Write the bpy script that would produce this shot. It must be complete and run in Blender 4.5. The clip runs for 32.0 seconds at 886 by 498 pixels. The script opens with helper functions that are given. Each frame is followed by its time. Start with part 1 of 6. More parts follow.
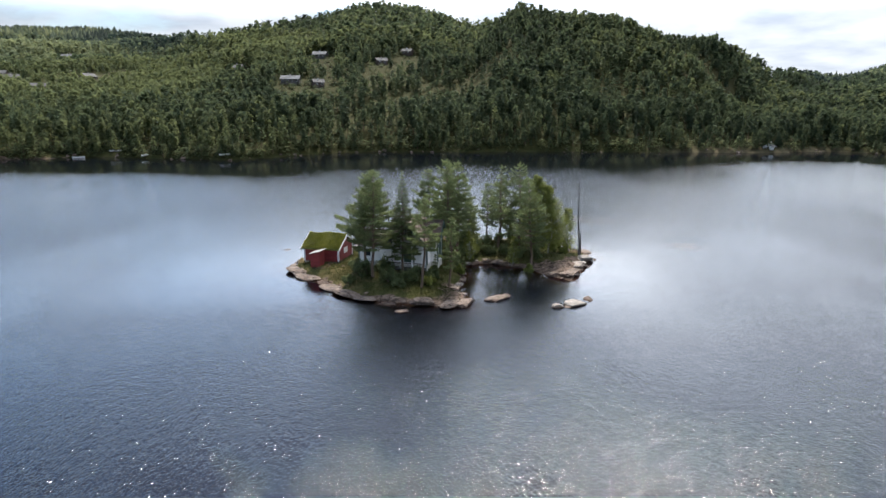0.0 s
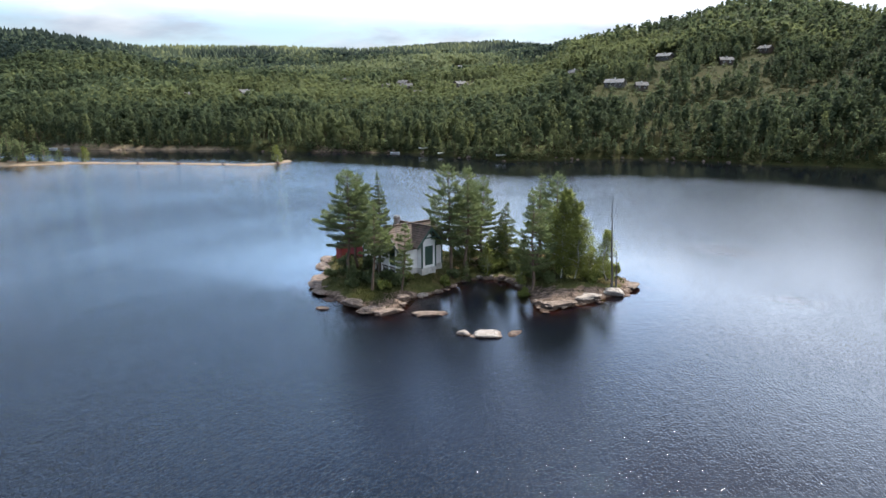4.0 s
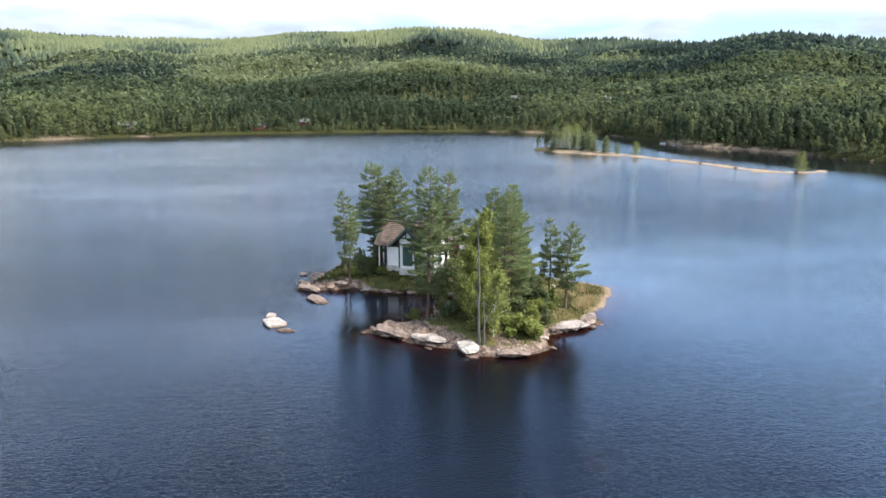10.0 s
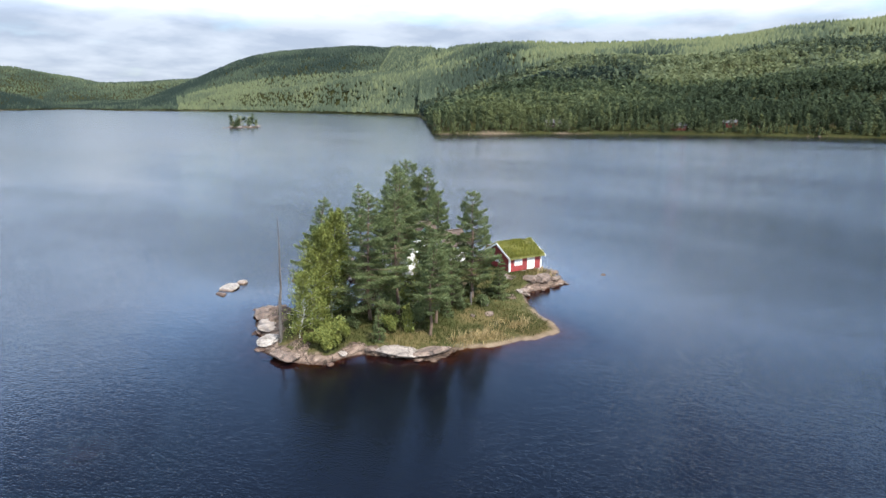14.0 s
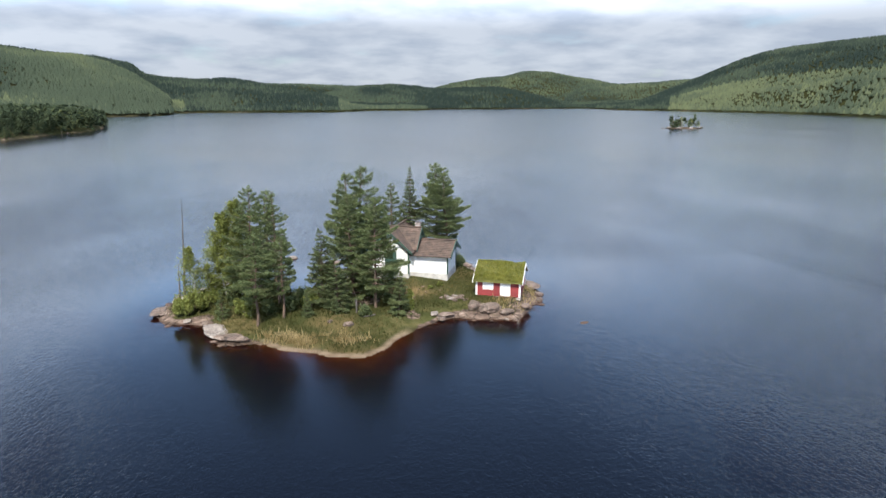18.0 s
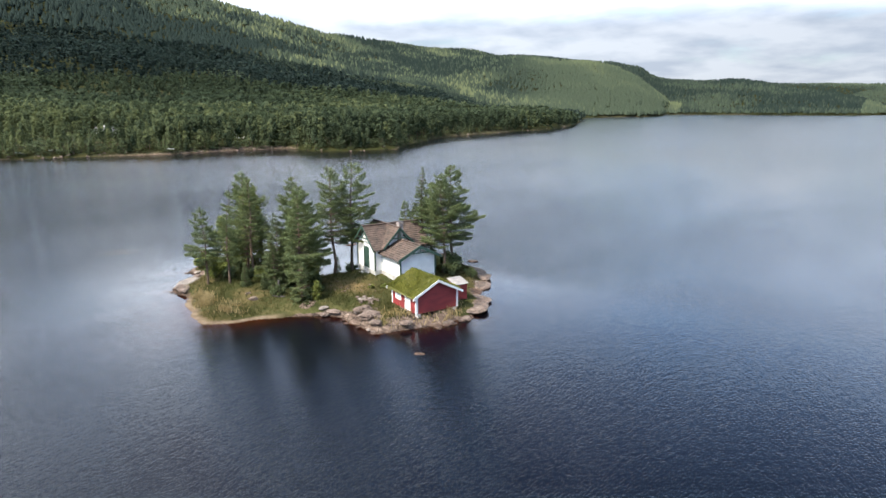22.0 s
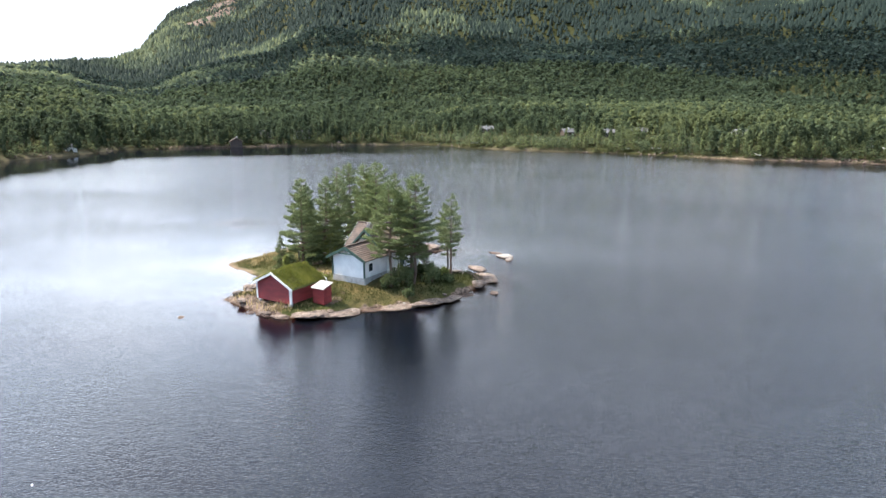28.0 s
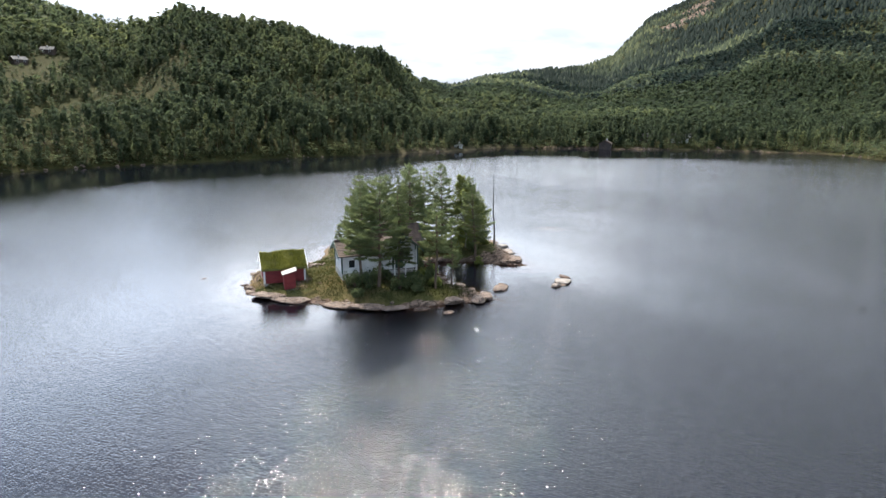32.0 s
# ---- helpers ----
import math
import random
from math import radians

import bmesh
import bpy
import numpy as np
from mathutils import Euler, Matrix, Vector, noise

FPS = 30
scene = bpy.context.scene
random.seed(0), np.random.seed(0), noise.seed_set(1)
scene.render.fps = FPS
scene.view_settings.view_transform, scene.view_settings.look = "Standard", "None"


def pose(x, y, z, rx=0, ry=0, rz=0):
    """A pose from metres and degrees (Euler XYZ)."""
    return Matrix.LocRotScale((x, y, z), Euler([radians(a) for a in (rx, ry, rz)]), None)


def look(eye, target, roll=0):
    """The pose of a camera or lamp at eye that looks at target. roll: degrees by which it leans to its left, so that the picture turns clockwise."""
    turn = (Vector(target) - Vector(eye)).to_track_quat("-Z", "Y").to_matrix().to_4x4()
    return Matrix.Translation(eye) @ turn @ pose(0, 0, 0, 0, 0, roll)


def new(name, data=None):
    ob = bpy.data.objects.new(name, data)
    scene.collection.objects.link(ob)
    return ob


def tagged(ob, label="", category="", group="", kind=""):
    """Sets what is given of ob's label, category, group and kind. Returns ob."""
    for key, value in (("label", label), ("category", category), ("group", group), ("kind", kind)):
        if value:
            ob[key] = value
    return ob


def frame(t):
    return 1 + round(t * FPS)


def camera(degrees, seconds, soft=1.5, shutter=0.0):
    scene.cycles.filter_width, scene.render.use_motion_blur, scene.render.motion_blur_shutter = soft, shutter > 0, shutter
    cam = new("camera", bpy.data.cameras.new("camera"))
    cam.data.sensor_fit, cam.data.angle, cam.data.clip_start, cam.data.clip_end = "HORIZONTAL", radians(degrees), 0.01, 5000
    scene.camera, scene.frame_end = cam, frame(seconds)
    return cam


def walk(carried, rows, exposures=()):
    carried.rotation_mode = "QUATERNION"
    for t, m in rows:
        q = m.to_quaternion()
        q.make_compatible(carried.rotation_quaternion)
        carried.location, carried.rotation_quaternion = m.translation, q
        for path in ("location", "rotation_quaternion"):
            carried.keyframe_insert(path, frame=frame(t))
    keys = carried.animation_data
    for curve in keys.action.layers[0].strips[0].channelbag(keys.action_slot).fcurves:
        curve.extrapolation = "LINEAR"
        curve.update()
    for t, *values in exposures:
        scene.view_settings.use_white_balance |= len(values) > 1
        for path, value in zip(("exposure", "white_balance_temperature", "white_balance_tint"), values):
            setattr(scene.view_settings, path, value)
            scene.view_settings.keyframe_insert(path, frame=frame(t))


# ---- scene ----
# ---------------------------------------------------------------- camera and its flight
cam = camera(68.86, 32.0, soft=1.5)
PATH = [
    (0, pose(0.00, -86.77, 22.47, 77.09, -0.11, -6.39)),
    (1, pose(10.94, -86.80, 22.40, 77.11, 0.01, 1.12)),
    (2, pose(23.03, -84.60, 22.35, 77.35, 0.06, 9.72)),
    (3, pose(34.94, -80.32, 22.25, 77.45, 0.05, 18.26)),
    (4, pose(46.80, -74.09, 22.12, 77.44, -0.02, 27.67)),
    (5, pose(58.03, -66.20, 22.03, 77.45, -0.08, 37.66)),
    (6, pose(68.32, -56.84, 22.03, 77.41, -0.10, 47.93)),
    (7, pose(76.96, -45.15, 22.21, 77.39, -0.09, 58.36)),
    (8, pose(82.94, -31.77, 22.39, 77.35, -0.10, 68.44)),
    (9, pose(86.18, -16.95, 22.46, 77.34, -0.12, 78.81)),
    (10, pose(86.64, -2.01, 22.35, 77.27, -0.12, 89.23)),
    (11, pose(84.48, 12.50, 22.21, 77.23, -0.11, 99.60)),
    (12, pose(79.65, 26.34, 22.07, 77.21, -0.10, 109.97)),
    (13, pose(72.23, 39.29, 22.03, 77.22, -0.09, 120.61)),
    (14, pose(62.71, 50.76, 22.07, 77.23, -0.03, 131.16)),
    (15, pose(51.07, 60.22, 22.17, 77.19, -0.01, 141.77)),
    (16, pose(38.03, 67.42, 22.29, 77.20, -0.02, 152.22)),
    (17, pose(23.89, 72.27, 22.40, 77.19, -0.06, 162.72)),
    (18, pose(8.81, 74.69, 22.47, 77.18, -0.08, 173.61)),
    (19, pose(-6.51, 74.22, 22.45, 77.18, -0.03, -175.53)),
    (20, pose(-21.40, 70.40, 22.29, 77.27, -0.11, -164.73)),
    (21, pose(-35.25, 64.05, 22.17, 77.27, -0.13, -153.96)),
    (22, pose(-47.88, 55.38, 22.19, 77.30, -0.02, -143.06)),
    (23, pose(-58.44, 44.11, 22.23, 77.33, 0.09, -132.35)),
    (24, pose(-66.51, 31.27, 22.20, 77.39, 0.11, -121.73)),
    (25, pose(-72.08, 17.51, 22.15, 77.38, 0.03, -111.26)),
    (26, pose(-75.10, 2.77, 22.22, 77.34, -0.07, -100.68)),
    (27, pose(-75.30, -12.61, 22.34, 77.40, -0.18, -89.77)),
    (28, pose(-72.59, -27.93, 22.46, 77.41, -0.23, -78.78)),
    (29, pose(-67.10, -42.65, 22.52, 77.37, -0.14, -67.78)),
    (30, pose(-58.88, -55.46, 22.50, 77.36, 0.01, -56.88)),
    (31, pose(-49.23, -65.31, 22.39, 77.44, 0.12, -46.47)),
    (32, pose(-39.94, -72.44, 22.22, 77.63, 0.16, -38.53)),
]
EXPOSURES = [(0, 0.80, 6580, 10), (6, 1.14, 6400, 10), (11, 1.36, 6250, 10), (15, 0.86, 6150, 10), (18, 0.72, 6300, 10), (20, 0.72, 6350, 10), (22, 0.96, 6450, 10), (23, 1.08, 6450, 10), (25, 1.64, 6450, 10), (28, 1.54, 6500, 10), (30, 1.30, 6600, 10), (32, 1.06, 6700, 10)]
walk(cam, PATH, EXPOSURES)

# ---------------------------------------------------------------- sky, sun
SUN_BEARING, SUN_ELEVATION = 80.0, 49.0


def make_world():
    w = bpy.data.worlds.new("sky")
    scene.world = w
    w.use_nodes = True
    nt = w.node_tree
    nt.nodes.clear()
    N = nt.nodes.new
    L = nt.links.new
    out = N("ShaderNodeOutputWorld")
    sky = N("ShaderNodeTexSky")
    sky.sky_type = "NISHITA"
    sky.sun_disc = False
    sky.sun_elevation = radians(SUN_ELEVATION)
    sky.sun_rotation = radians(90 - SUN_BEARING)
    sky.altitude = 300
    sky.air_density = 1.0
    sky.dust_density = 0.5
    sky.ozone_density = 2.3
    geo = N("ShaderNodeTexCoord")
    sep = N("ShaderNodeSeparateXYZ")
    L(geo.outputs["Generated"], sep.inputs[0])
    # cloud deck: the view direction projected on a flat layer overhead
    zz = N("ShaderNodeMath")
    zz.operation = "MAXIMUM"
    L(sep.outputs[2], zz.inputs[0])
    zz.inputs[1].default_value = 0.0
    zo = N("ShaderNodeMath")
    zo.operation = "ADD"
    L(zz.outputs[0], zo.inputs[0])
    zo.inputs[1].default_value = 0.20
    div = []
    for k in (0, 1):
        d = N("ShaderNodeMath")
        d.operation = "DIVIDE"
        L(sep.outputs[k], d.inputs[0])
        L(zo.outputs[0], d.inputs[1])
        div.append(d)
    comb = N("ShaderNodeCombineXYZ")
    L(div[0].outputs[0], comb.inputs[0])
    L(div[1].outputs[0], comb.inputs[1])
    n1 = N("ShaderNodeTexNoise")
    n1.inputs["Scale"].default_value = 1.7
    n1.inputs["Detail"].default_value = 7
    n1.inputs["Roughness"].default_value = 0.55
    n1.inputs["Distortion"].default_value = 0.3
    L(comb.outputs[0], n1.inputs["Vector"])
    # more cloud low over the hills, clearer overhead
    low = N("ShaderNodeMapRange")
    low.inputs[1].default_value, low.inputs[2].default_value = 0.0, 0.40
    low.inputs[3].default_value, low.inputs[4].default_value = 0.27, -0.30
    L(sep.outputs[2], low.inputs[0])
    puff = N("ShaderNodeMapRange")
    puff.clamp = False
    puff.inputs[1].default_value, puff.inputs[2].default_value = 0.0, 1.0
    puff.inputs[3].default_value, puff.inputs[4].default_value = -0.35, 1.35
    L(n1.outputs["Fac"], puff.inputs[0])
    add = N("ShaderNodeMath")
    add.operation = "ADD"
    L(puff.outputs[0], add.inputs[0])
    L(low.outputs[0], add.inputs[1])
    # scattered cloud again towards the zenith
    high = N("ShaderNodeMapRange")
    high.inputs[1].default_value, high.inputs[2].default_value = 0.60, 0.85
    high.inputs[3].default_value, high.inputs[4].default_value = 0.0, 0.55
    L(sep.outputs[2], high.inputs[0])
    addh = N("ShaderNodeMath")
    addh.operation = "ADD"
    L(add.outputs[0], addh.inputs[0])
    L(high.outputs[0], addh.inputs[1])
    # the side of the sun is veiled with thin cloud
    sd = N("ShaderNodeVectorMath")
    sd.operation = "DOT_PRODUCT"
    L(geo.outputs["Generated"], sd.inputs[0])
    b, e = radians(28.0), radians(26.0)
    sd.inputs[1].default_value = (math.cos(b) * math.cos(e), math.sin(b) * math.cos(e), math.sin(e))
    veil = N("ShaderNodeMapRange")
    veil.inputs[1].default_value, veil.inputs[2].default_value = -0.2, 1.0
    veil.inputs[3].default_value, veil.inputs[4].default_value = -0.10, 0.54
    L(sd.outputs["Value"], veil.inputs[0])
    add2 = N("ShaderNodeMath")
    add2.operation = "ADD"
    L(addh.outputs[0], add2.inputs[0])
    L(veil.outputs[0], add2.inputs[1])
    # broken cloud stands over the south-western end of the lake
    south = N("ShaderNodeVectorMath")
    south.operation = "DOT_PRODUCT"
    L(geo.outputs["Generated"], south.inputs[0])
    south.inputs[1].default_value = (math.cos(radians(240)), math.sin(radians(240)), 0.1)
    bank = N("ShaderNodeMapRange")
    bank.inputs[1].default_value, bank.inputs[2].default_value = -0.15, 0.9
    bank.inputs[3].default_value, bank.inputs[4].default_value = 0.0, 0.42
    L(south.outputs["Value"], bank.inputs[0])
    fade = N("ShaderNodeMapRange")
    fade.inputs[1].default_value, fade.inputs[2].default_value = 0.20, 0.42
    fade.inputs[3].default_value, fade.inputs[4].default_value = 1.0, -0.2
    L(sep.outputs[2], fade.inputs[0])
    add3 = N("ShaderNodeMath")
    add3.operation = "MULTIPLY_ADD"
    L(bank.outputs[0], add3.inputs[0])
    L(fade.outputs[0], add3.inputs[1])
    L(add2.outputs[0], add3.inputs[2])
    cov = N("ShaderNodeMapRange")
    cov.interpolation_type = "SMOOTHSTEP"
    cov.inputs[1].default_value, cov.inputs[2].default_value = 0.38, 0.86
    cov.inputs[3].default_value, cov.inputs[4].default_value = 0.0, 0.95
    L(add3.outputs[0], cov.inputs[0])
    # cloud colour: bright tops with greyer bases
    n2 = N("ShaderNodeTexNoise")
    n2.inputs["Scale"].default_value = 2.6
    n2.inputs["Detail"].default_value = 5
    L(comb.outputs[0], n2.inputs["Vector"])
    ramp = N("ShaderNodeValToRGB")
    ramp.color_ramp.elements[0].position, ramp.color_ramp.elements[1].position = 0.36, 0.60
    ramp.color_ramp.elements[0].color = (CLOUD * 0.60, CLOUD * 0.68, CLOUD * 0.82, 1)
    ramp.color_ramp.elements[1].color = (CLOUD * 0.88, CLOUD * 0.945, CLOUD * 1.05, 1)
    L(n2.outputs["Fac"], ramp.inputs[0])
    mix = N("ShaderNodeMix")
    mix.data_type = "RGBA"
    L(cov.outputs[0], mix.inputs[0])
    clear = N("ShaderNodeVectorMath")
    clear.operation = "SCALE"
    # the clear sky is hazier and brighter towards the south-west
    hz = N("ShaderNodeVectorMath")
    hz.operation = "DOT_PRODUCT"
    hz.inputs[1].default_value = (math.cos(radians(145)), math.sin(radians(145)), -0.55)
    L(geo.outputs["Generated"], hz.inputs[0])
    haze = N("ShaderNodeMapRange")
    haze.inputs[1].default_value, haze.inputs[2].default_value = -0.5, 1.0
    haze.inputs[3].default_value, haze.inputs[4].default_value = 0.84, 0.95
    L(hz.outputs["Value"], haze.inputs[0])
    rim = N("ShaderNodeMapRange")
    rim.inputs[1].default_value, rim.inputs[2].default_value = 0.0, 0.22
    rim.inputs[3].default_value, rim.inputs[4].default_value = 0.68, 1.0
    L(sep.outputs[2], rim.inputs[0])
    dim = N("ShaderNodeMath")
    dim.operation = "MULTIPLY"
    L(haze.outputs[0], dim.inputs[0])
    L(rim.outputs[0], dim.inputs[1])
    L(dim.outputs[0], clear.inputs["Scale"])
    L(sky.outputs[0], clear.inputs[0])
    L(clear.outputs[0], mix.inputs[6])
    L(ramp.outputs[0], mix.inputs[7])
    near_sun = N("ShaderNodeMapRange")
    near_sun.inputs[1].default_value, near_sun.inputs[2].default_value = -0.25, 1.0
    near_sun.inputs[3].default_value, near_sun.inputs[4].default_value = 1.0, 1.55
    L(sd.outputs["Value"], near_sun.inputs[0])
    lit = N("ShaderNodeVectorMath")
    lit.operation = "SCALE"
    L(ramp.outputs[0], lit.inputs[0])
    # thin cloud glows round the sun
    sb, se = radians(SUN_BEARING), radians(SUN_ELEVATION)
    au = N("ShaderNodeVectorMath")
    au.operation = "DOT_PRODUCT"
    au.inputs[1].default_value = (math.cos(sb) * math.cos(se), math.sin(sb) * math.cos(se), math.sin(se))
    L(geo.outputs["Generated"], au.inputs[0])
    glow = N("ShaderNodeMapRange")
    glow.interpolation_type = "SMOOTHSTEP"
    glow.inputs[1].default_value, glow.inputs[2].default_value = 0.76, 1.0
    glow.inputs[3].default_value, glow.inputs[4].default_value = 0.0, 3.6
    L(au.outputs["Value"], glow.inputs[0])
    both = N("ShaderNodeMath")
    both.operation = "ADD"
    L(near_sun.outputs[0], both.inputs[0])
    L(glow.outputs[0], both.inputs[1])
    L(both.outputs[0], lit.inputs["Scale"])
    L(lit.outputs[0], mix.inputs[7])
    bg = N("ShaderNodeBackground")
    bg.inputs["Strength"].default_value = SKY_STRENGTH
    # brightest in the cloud belt above the hills, deeper overhead
    belt = N("ShaderNodeValToRGB")
    belt.color_ramp.interpolation = "EASE"
    stops = ((0.0, 0.54), (0.10, 0.58), (0.165, 1.45), (0.25, 2.10), (0.37, 1.22), (0.54, 0.74), (1.0, 0.95))
    while len(belt.color_ramp.elements) < len(stops):
        belt.color_ramp.elements.new(0.5)
    for el, (at, v) in zip(belt.color_ramp.elements, stops):
        el.position, el.color = at, (v, v, v, 1)
    L(sep.outputs[2], belt.inputs[0])
    even = N("ShaderNodeVectorMath")
    even.operation = "SCALE"
    L(mix.outputs[2], even.inputs[0])
    L(belt.outputs[0], even.inputs["Scale"])
    L(even.outputs[0], bg.inputs["Color"])
    L(bg.outputs[0], out.inputs["Surface"])


CLOUD, SKY_STRENGTH = 4.6, 0.17
make_world()
sun = bpy.data.lights.new("sun", "SUN")
sun.energy, sun.angle, sun.color = 4.0, radians(3.0), (1.0, 0.93, 0.82)
_b, _e = radians(SUN_BEARING), radians(SUN_ELEVATION)
new("sun", sun).matrix_world = look((120 * math.cos(_b), 120 * math.sin(_b), 120 * math.tan(_e)), (0, 0, 0))
# ---------------------------------------------------------------- materials
def material(name):
    m = bpy.data.materials.new(name)
    m.use_nodes = True
    nt = m.node_tree
    return m, nt, nt.nodes["Principled BSDF"]


def link(nt, a, b):
    nt.links.new(a, b)


def coords(nt, scale=(1, 1, 1)):
    tc = nt.nodes.new("ShaderNodeTexCoord")
    mp = nt.nodes.new("ShaderNodeMapping")
    mp.inputs["Scale"].default_value = scale
    link(nt, tc.outputs["Object"], mp.inputs["Vector"])
    return mp.outputs[0]


def noise_node(nt, vec, scale, detail=4, rough=0.55):
    n = nt.nodes.new("ShaderNodeTexNoise")
    n.inputs["Scale"].default_value = scale
    n.inputs["Detail"].default_value = detail
    n.inputs["Roughness"].default_value = rough
    if vec is not None:
        link(nt, vec, n.inputs["Vector"])
    return n.outputs["Fac"]


def ramp_node(nt, fac, stops):
    r = nt.nodes.new("ShaderNodeValToRGB")
    el = r.color_ramp.elements
    while len(el) < len(stops):
        el.new(0.5)
    for e, (p, c) in zip(el, stops):
        e.position = p
        e.color = (*c, 1)
    link(nt, fac, r.inputs[0])
    return r.outputs[0]


def mix_node(nt, fac, a, b, blend="MIX"):
    m = nt.nodes.new("ShaderNodeMix")
    m.data_type = "RGBA"
    m.blend_type = blend
    for sock, v in ((m.inputs[0], fac), (m.inputs[6], a), (m.inputs[7], b)):
        if isinstance(v, (int, float)):
            sock.default_value = v
        elif isinstance(v, tuple):
            sock.default_value = (*v, 1)
        else:
            link(nt, v, sock)
    return m.outputs[2]


def math_node(nt, op, a, b=0.0):
    m = nt.nodes.new("ShaderNodeMath")
    m.operation = op
    for sock, v in ((m.inputs[0], a), (m.inputs[1], b)):
        if isinstance(v, (int, float)):
            sock.default_value = v
        else:
            link(nt, v, sock)
    return m.outputs[0]


def range_node(nt, v, a, b, c=0.0, d=1.0):
    m = nt.nodes.new("ShaderNodeMapRange")
    for k, x in ((1, a), (2, b), (3, c), (4, d)):
        m.inputs[k].default_value = x
    link(nt, v, m.inputs[0])
    return m.outputs[0]


def attr_node(nt, name):
    a = nt.nodes.new("ShaderNodeAttribute")
    a.attribute_name = name
    return a.outputs["Fac"]


def bump_node(nt, bsdf, h, strength, dist):
    b = nt.nodes.new("ShaderNodeBump")
    b.inputs["Strength"].default_value = strength
    b.inputs["Distance"].default_value = dist
    link(nt, h, b.inputs["Height"])
    link(nt, b.outputs[0], bsdf.inputs["Normal"])


def cracks(nt, vec, scale, width):
    """0 in the joints of the rock, 1 between them; the joints wander."""
    w = nt.nodes.new("ShaderNodeVectorMath")
    w.operation = "MULTIPLY_ADD"
    n = nt.nodes.new("ShaderNodeTexNoise")
    n.inputs["Scale"].default_value = scale * 2.2
    n.inputs["Detail"].default_value = 4
    link(nt, vec, n.inputs["Vector"])
    link(nt, n.outputs["Color"], w.inputs[0])
    w.inputs[1].default_value = (0.55 / scale,) * 3
    link(nt, vec, w.inputs[2])
    vo = nt.nodes.new("ShaderNodeTexVoronoi")
    vo.feature = "DISTANCE_TO_EDGE"
    vo.inputs["Scale"].default_value = scale
    link(nt, w.outputs[0], vo.inputs["Vector"])
    return range_node(nt, vo.outputs["Distance"], 0.0, width)


def rock_material(name, lo, mid, hi):
    """Jointed granite: mottled, streaked, with dark cracks and lichen, wet and brown at the waterline."""
    m, nt, p = material(name)
    g = nt.nodes.new("ShaderNodeNewGeometry")
    v = g.outputs["Position"]
    big, small = noise_node(nt, v, 1.1, 8, 0.68), noise_node(nt, v, 9.0, 4, 0.6)
    c = ramp_node(nt, big, [(0.32, lo), (0.5, mid), (0.68, hi)])
    c = mix_node(nt, 1.0, c, ramp_node(nt, small, [(0.3, (0.62,) * 3), (0.62, (1.08,) * 3)]), "MULTIPLY")
    k = cracks(nt, v, 0.5, 0.03)
    c = mix_node(nt, k, mix_node(nt, 0.5, c, (0.02, 0.017, 0.014)), c)
    c = mix_node(nt, math_node(nt, "MULTIPLY", range_node(nt, noise_node(nt, v, 2.7, 5), 0.57, 0.66), 0.5), c, (0.085, 0.085, 0.055))
    z = nt.nodes.new("ShaderNodeSeparateXYZ")
    link(nt, v, z.inputs[0])
    wet = range_node(nt, math_node(nt, "ADD", z.outputs[2], math_node(nt, "MULTIPLY", big, 0.25)), 0.16, 0.34)
    c = mix_node(nt, wet, mix_node(nt, 1.0, c, (0.40, 0.27, 0.18), "MULTIPLY"), c)
    link(nt, c, p.inputs["Base Color"])
    p.inputs["Roughness"].default_value = 0.88
    h = math_node(nt, "ADD", math_node(nt, "ADD", big, math_node(nt, "MULTIPLY", small, 0.35)), math_node(nt, "MULTIPLY", k, 0.5))
    bump_node(nt, p, h, 0.9, 0.22)
    return m


def plain(name, lo, hi, scale=3.0, rough=0.75, bump=0.3, dist=0.02, stretch=(1, 1, 1), fine=14.0, grain=0.25):
    """A surface with stains at one scale and grain at another."""
    m, nt, p = material(name)
    v = coords(nt, stretch)
    big = noise_node(nt, v, scale, 5)
    small = noise_node(nt, v, scale * fine, 3)
    c = ramp_node(nt, big, [(0.3, lo), (0.7, hi)])
    g = ramp_node(nt, small, [(0.25, (1 - grain,) * 3), (0.75, (1 + grain * 0.3,) * 3)])
    link(nt, mix_node(nt, 1.0, c, g, "MULTIPLY"), p.inputs["Base Color"])
    p.inputs["Roughness"].default_value = rough
    bump_node(nt, p, small, bump, dist)
    return m


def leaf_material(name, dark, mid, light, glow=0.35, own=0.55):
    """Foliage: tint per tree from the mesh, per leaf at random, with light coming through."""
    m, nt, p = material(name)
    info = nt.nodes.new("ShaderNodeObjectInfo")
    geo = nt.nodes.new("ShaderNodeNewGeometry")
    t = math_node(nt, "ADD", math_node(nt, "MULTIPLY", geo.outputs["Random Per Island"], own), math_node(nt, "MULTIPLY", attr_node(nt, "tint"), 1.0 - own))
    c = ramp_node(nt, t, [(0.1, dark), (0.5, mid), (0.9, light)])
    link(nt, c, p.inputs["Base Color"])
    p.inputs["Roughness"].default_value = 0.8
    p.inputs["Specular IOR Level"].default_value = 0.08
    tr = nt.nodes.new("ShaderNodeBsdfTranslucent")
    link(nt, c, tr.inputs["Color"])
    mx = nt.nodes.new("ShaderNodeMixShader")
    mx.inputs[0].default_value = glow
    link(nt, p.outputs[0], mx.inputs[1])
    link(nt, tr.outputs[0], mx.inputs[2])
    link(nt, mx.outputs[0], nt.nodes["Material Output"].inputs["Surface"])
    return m


